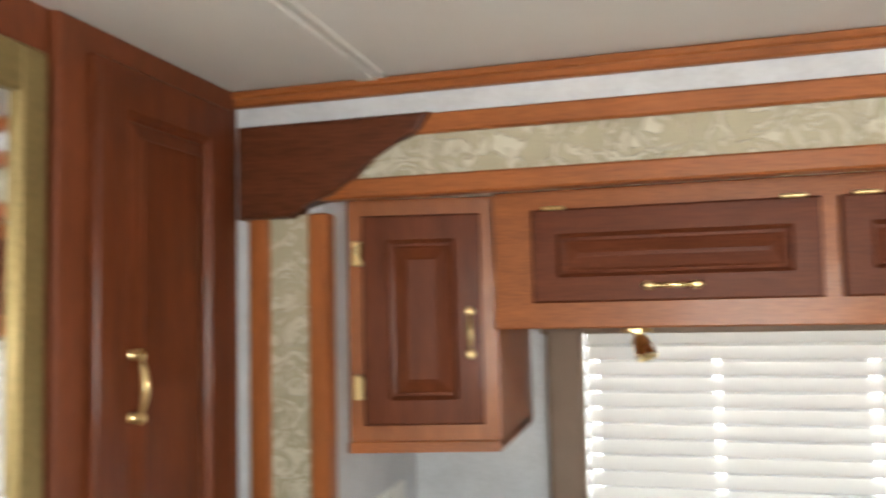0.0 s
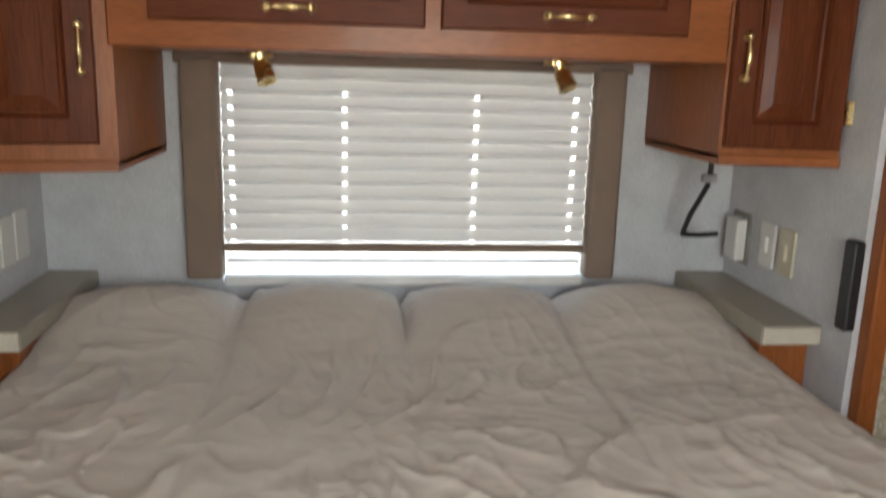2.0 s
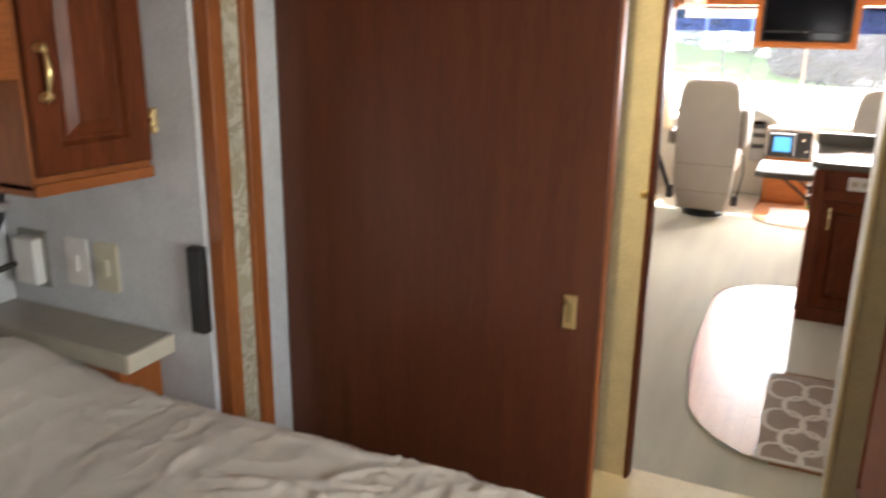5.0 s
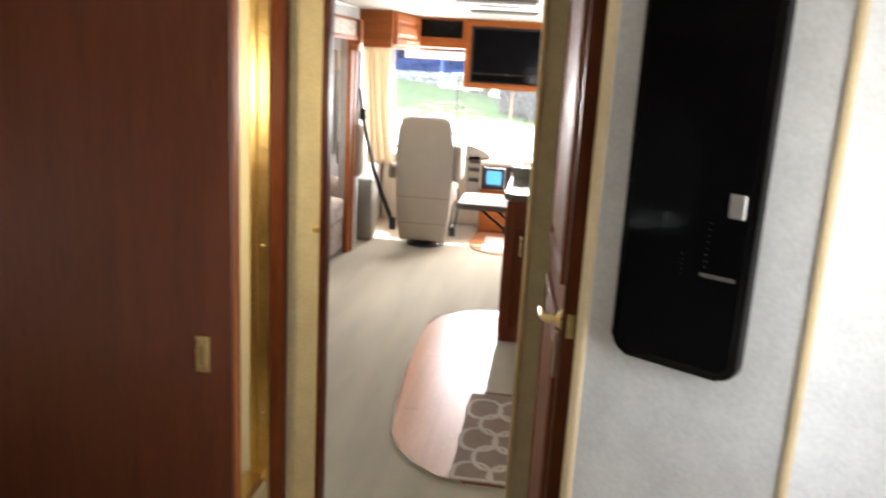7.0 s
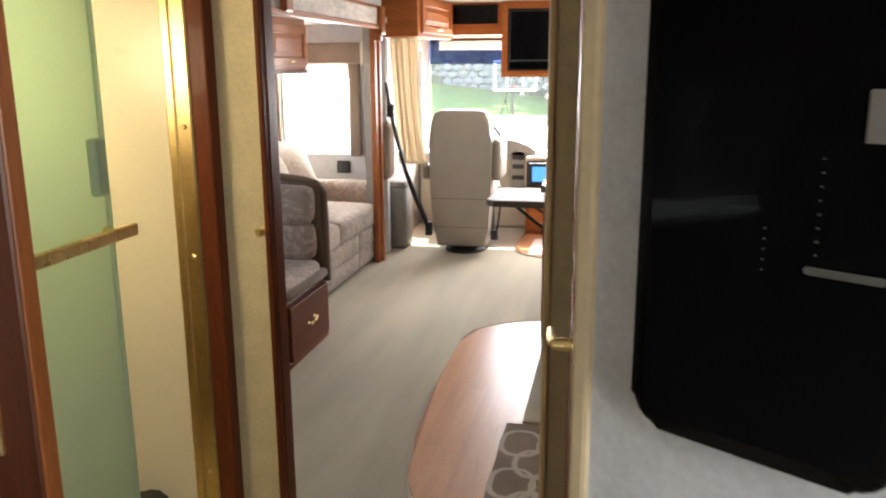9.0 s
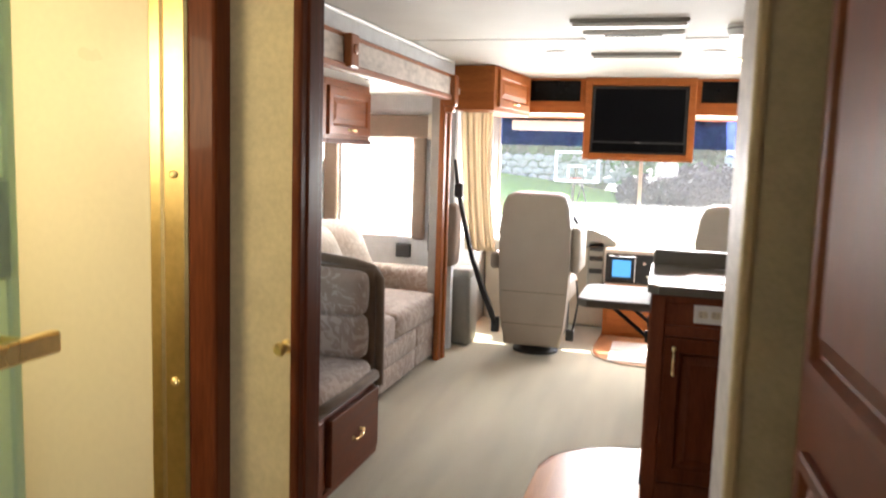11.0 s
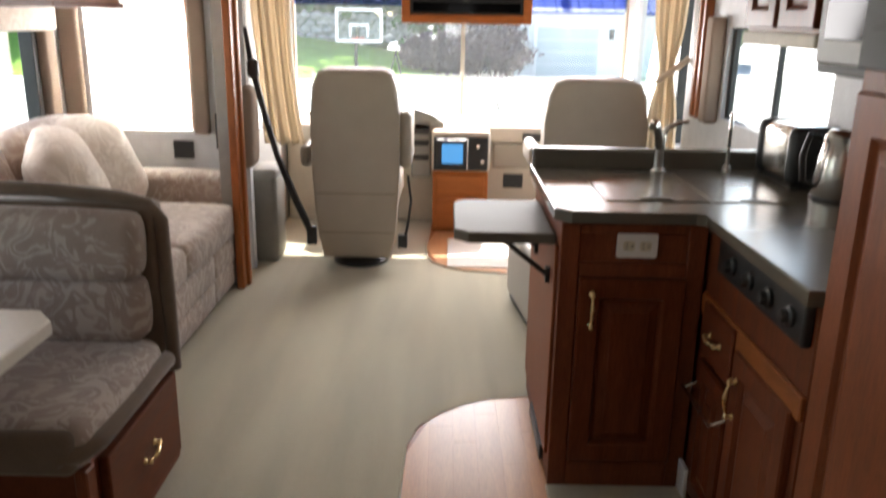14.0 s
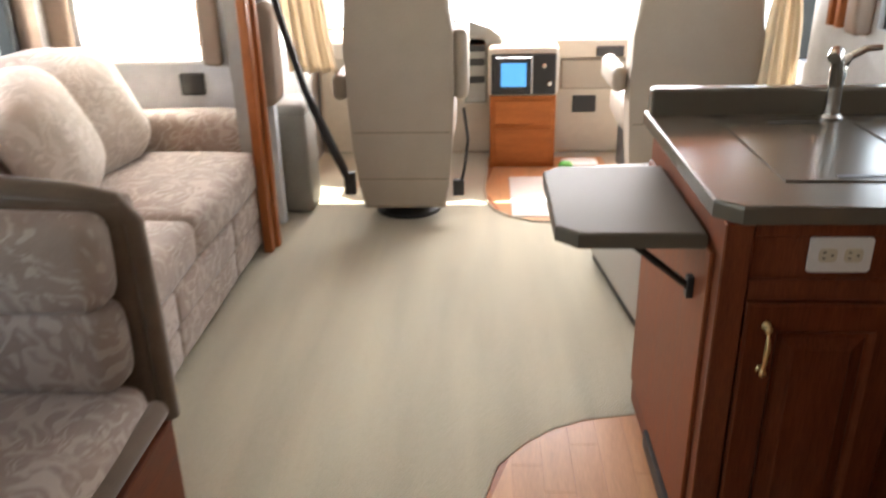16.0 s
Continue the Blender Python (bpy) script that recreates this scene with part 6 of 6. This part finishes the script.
def lawn():
    bm = bmesh.new()
    rows = [[bm.verts.new((-46 + 47 * i / 30, 31 + 12 * j / 30 - 3 * (30 - i) / 30, GZ + 0.03 + max(0, (j / 30) * 1.6 * min(1, (31 - i) / 8)) + 0.05 * noise.noise(Vector((i * 0.5, j * 0.5, 0))))) for j in range(31)] for i in range(31)]
    for i in range(30):
        for j in range(30):
            bm.faces.new((rows[i][j], rows[i + 1][j], rows[i + 1][j + 1], rows[i][j + 1]))
    return bm


alone("lawn", lawn(), GRASS, "bright green sloping lawn", "lawn", kind="structure", smooth=180)


def leaves(centre, radius, count, size, seed):
    """A crown of many small leaves in clumps with gaps between them."""
    rnd = random.Random(seed)
    clumps = []
    for _ in range(60):
        d = Vector((rnd.gauss(0, 1), rnd.gauss(0, 1), rnd.gauss(0, 0.8))).normalized() * rnd.uniform(0.35, 1.0)
        clumps.append((Vector((d.x * radius[0], d.y * radius[1], d.z * radius[2])), rnd.uniform(0.22, 0.42)))
    verts, faces = [], []
    for _ in range(count):
        c, s = rnd.choice(clumps)
        p = Vector(centre) + c + Vector((rnd.gauss(0, 1) * radius[0], rnd.gauss(0, 1) * radius[1], rnd.gauss(0, 1) * radius[2])) * s * 0.5
        n = Vector((rnd.gauss(0, 1), rnd.gauss(0, 1), rnd.gauss(0, 1))).normalized()
        a = n.orthogonal().normalized() * size * rnd.uniform(0.6, 1.3)
        b = n.cross(a) * 0.6
        k = len(verts)
        verts += [tuple(p - a), tuple(p + b), tuple(p + a), tuple(p - b)]
        faces.append((k, k + 1, k + 2, k + 3))
    me = bpy.data.meshes.new("crown")
    me.from_pydata(verts, [], faces)
    return me


def tree(x, y, height, radius, mat, seed, label, cat="tree", low=0.35):
    t = thing("tree" if cat == "tree" else "bush", (x, y, GZ), label, cat, "trees behind the lawn")
    rnd = random.Random(seed)
    part("trunk", tube([(x, y, GZ), (x + 0.05, y, GZ + height * 0.3), (x - 0.05, y + 0.1, GZ + height * 0.7)], [height * 0.035, height * 0.025, height * 0.01], 8), BARK, t, "", 60)
    for k in range(3):
        a = rnd.uniform(0, 6.3)
        part("limb", tube([(x, y, GZ + height * 0.35), (x + math.cos(a) * radius * 0.5, y + math.sin(a) * radius * 0.5, GZ + height * 0.62)], [height * 0.014, height * 0.006], 6), BARK, t)
    me = leaves((x, y, GZ + height * (low + 1) / 2), (radius, radius, height * (1 - low) / 2), 9000, 0.40 if cat == "tree" else 0.09, seed)
    me.materials.append(mat)
    o = new("crown", me)
    o.parent = t
    o.matrix_parent_inverse = Matrix.Translation(-t.location)
    return t


for i, (x, y, h, r) in enumerate(((-30, 44, 12, 5), (-22, 46, 13, 5.5), (-14, 45, 12, 5), (-7, 46, 13, 5), (0, 46, 12, 5), (7, 48, 13, 5.5), (-38, 40, 12, 5), (14, 50, 12, 5), (-26, 52, 15, 6), (-10, 53, 15, 6), (4, 54, 15, 6))):
    tree(x, y, h, r, LEAF_G, 10 + i, "leafy green tree behind the stone wall", low=0.0)
for i, (x, y, h, r) in enumerate(((0.6, 33.5, 1.9, 1.2), (2.2, 33, 2.1, 1.3), (-0.8, 35, 1.7, 1.1), (1.4, 35, 2.3, 1.4))):
    tree(x, y, h, r, LEAF_P, 40 + i, "dark purple-leaved shrub beside the garage", "bush", 0.05)

# dry stone wall above the lawn
sw_ = tagged(thing("stone_wall", (-15, 43, 0.4), "dry stone wall of pale field stones", "stone wall"), kind="structure")
rnd_s = random.Random(5)
stone_meshes = []
for k in range(6):
    bm = bmesh.new()
    bmesh.ops.create_icosphere(bm, subdivisions=1, radius=1)
    for v in bm.verts:
        v.co = Vector((v.co.x * 0.36, v.co.y * 0.3, v.co.z * 0.25)) * rnd_s.uniform(0.8, 1.15)
    me = bpy.data.meshes.new("stone")
    bm.to_mesh(me)
    bm.free()
    me.materials.append(STONE)
    stone_meshes.append(me)
for r_ in range(4):
    for k in range(54):
        o = new("stone", stone_meshes[(k * 7 + r_ * 3) % 6])
        o.parent = sw_
        o.matrix_parent_inverse = Matrix.Translation(-sw_.location)
        o.matrix_basis = Matrix.Translation((-34 + k * 0.60 + (r_ % 2) * 0.3, 43 + rnd_s.uniform(-0.1, 0.1), 0.50 + r_ * 0.36 - 0.004 * k + rnd_s.uniform(-0.04, 0.04))) @ pose(0, 0, 0, 0, 0, rnd_s.uniform(-15, 15))

# garage with blue metal roof
ga = thing("garage", (6, 36, GZ), "white garage with a blue standing-seam metal roof", "house")
part("wall", box(3.1, 11.0, 35.0, 43, GZ, GZ + 2.75), SIDING, ga)
gd = part("garage_door", box(4.07, 6.7, 34.93, 35.02, GZ, GZ + 2.05, 0.01), GARAGE, ga, "pale grey panelled garage door")
for k in range(1, 4):
    part("door_joint", box(4.07, 6.7, 34.91, 34.935, GZ + k * 0.51 - 0.012, GZ + k * 0.51 + 0.012), SIDING, gd)
part("door_trim", join(box(3.92, 4.07, 34.9, 35.02, GZ, GZ + 2.2), box(6.7, 6.85, 34.9, 35.02, GZ, GZ + 2.2), box(4.07, 6.7, 34.9, 35.02, GZ + 2.05, GZ + 2.2)), SIDING, ga)
roof_m = Matrix(((1, 0, 0, 2.7), (0, 0.80, -0.6, 34.4), (0, 0.6, 0.80, GZ + 2.6), (0, 0, 0, 1)))
part("roof", box(0, 8.8, 0, 6.2, 0, 0.12, 0.0, 1, roof_m), BLUE_ROOF, ga, "blue metal roof")
for k in range(18):
    part("roof_seam", box(0.1 + k * 0.49, 0.15 + k * 0.49, 0, 6.2, 0.12, 0.17, 0.0, 1, roof_m), BLUE_ROOF, ga)
for x in (3.5, 7.25):
    part("wall_lantern", join(box(x - 0.09, x + 0.09, 34.78, 34.98, GZ + 1.55, GZ + 1.95, 0.02), box(x - 0.12, x + 0.12, 34.75, 35.0, GZ + 1.95, GZ + 2.0, 0.01)), BLACK, ga, "black wall lantern")

# basketball hoop
hp = thing("basketball_hoop", (-3.1, 30, GZ), "free-standing basketball hoop with clear backboard", "basketball hoop")
HZ = GZ - 1.06
part("pole", tube([(-3.3, 31.3, GZ), (-3.3, 31.0, HZ + 2.2), (-3.1, 30.2, HZ + 3.1)], 0.07, 8), BLACK, hp, "", 60)
part("backboard", box(-3.86, -2.26, 29.98, 30.02, HZ + 2.55, HZ + 3.65), GLASS, hp, "clear backboard")
part("board_rim", join(box(-3.92, -3.84, 29.95, 30.05, HZ + 2.5, HZ + 3.7), box(-2.28, -2.2, 29.95, 30.05, HZ + 2.5, HZ + 3.7), box(-3.84, -2.28, 29.95, 30.05, HZ + 3.62, HZ + 3.7), box(-3.84, -2.28, 29.95, 30.05, HZ + 2.5, HZ + 2.58)), SIDING, hp)
part("target_square", join(box(-3.42, -3.35, 29.94, 29.97, HZ + 2.7, HZ + 3.15), box(-2.77, -2.70, 29.94, 29.97, HZ + 2.7, HZ + 3.15), box(-3.35, -2.77, 29.94, 29.97, HZ + 3.08, HZ + 3.15)), SIDING, hp)
part("rim", tube([(-3.06 + 0.23 * math.cos(a), 29.7 + 0.23 * math.sin(a), HZ + 2.65) for a in [2 * math.pi * k / 20 for k in range(21)]], 0.02, 6), material("rim_red", (0.6, 0.08, 0.04), 0.5), hp, "red steel rim")
sv = thing("sun_visor", (-0.5, 5.5, 1.62), "pale sun visor mounted above the windshield", "sun visor")
part("board", box(-0.83, -0.17, 5.46, 5.50, 1.63, 1.715, 0.006, 2), WHITE, sv)
part("hinge", box(-0.55, -0.45, 5.46, 5.505, 1.71, 1.765, 0.003), BLACK, sv)
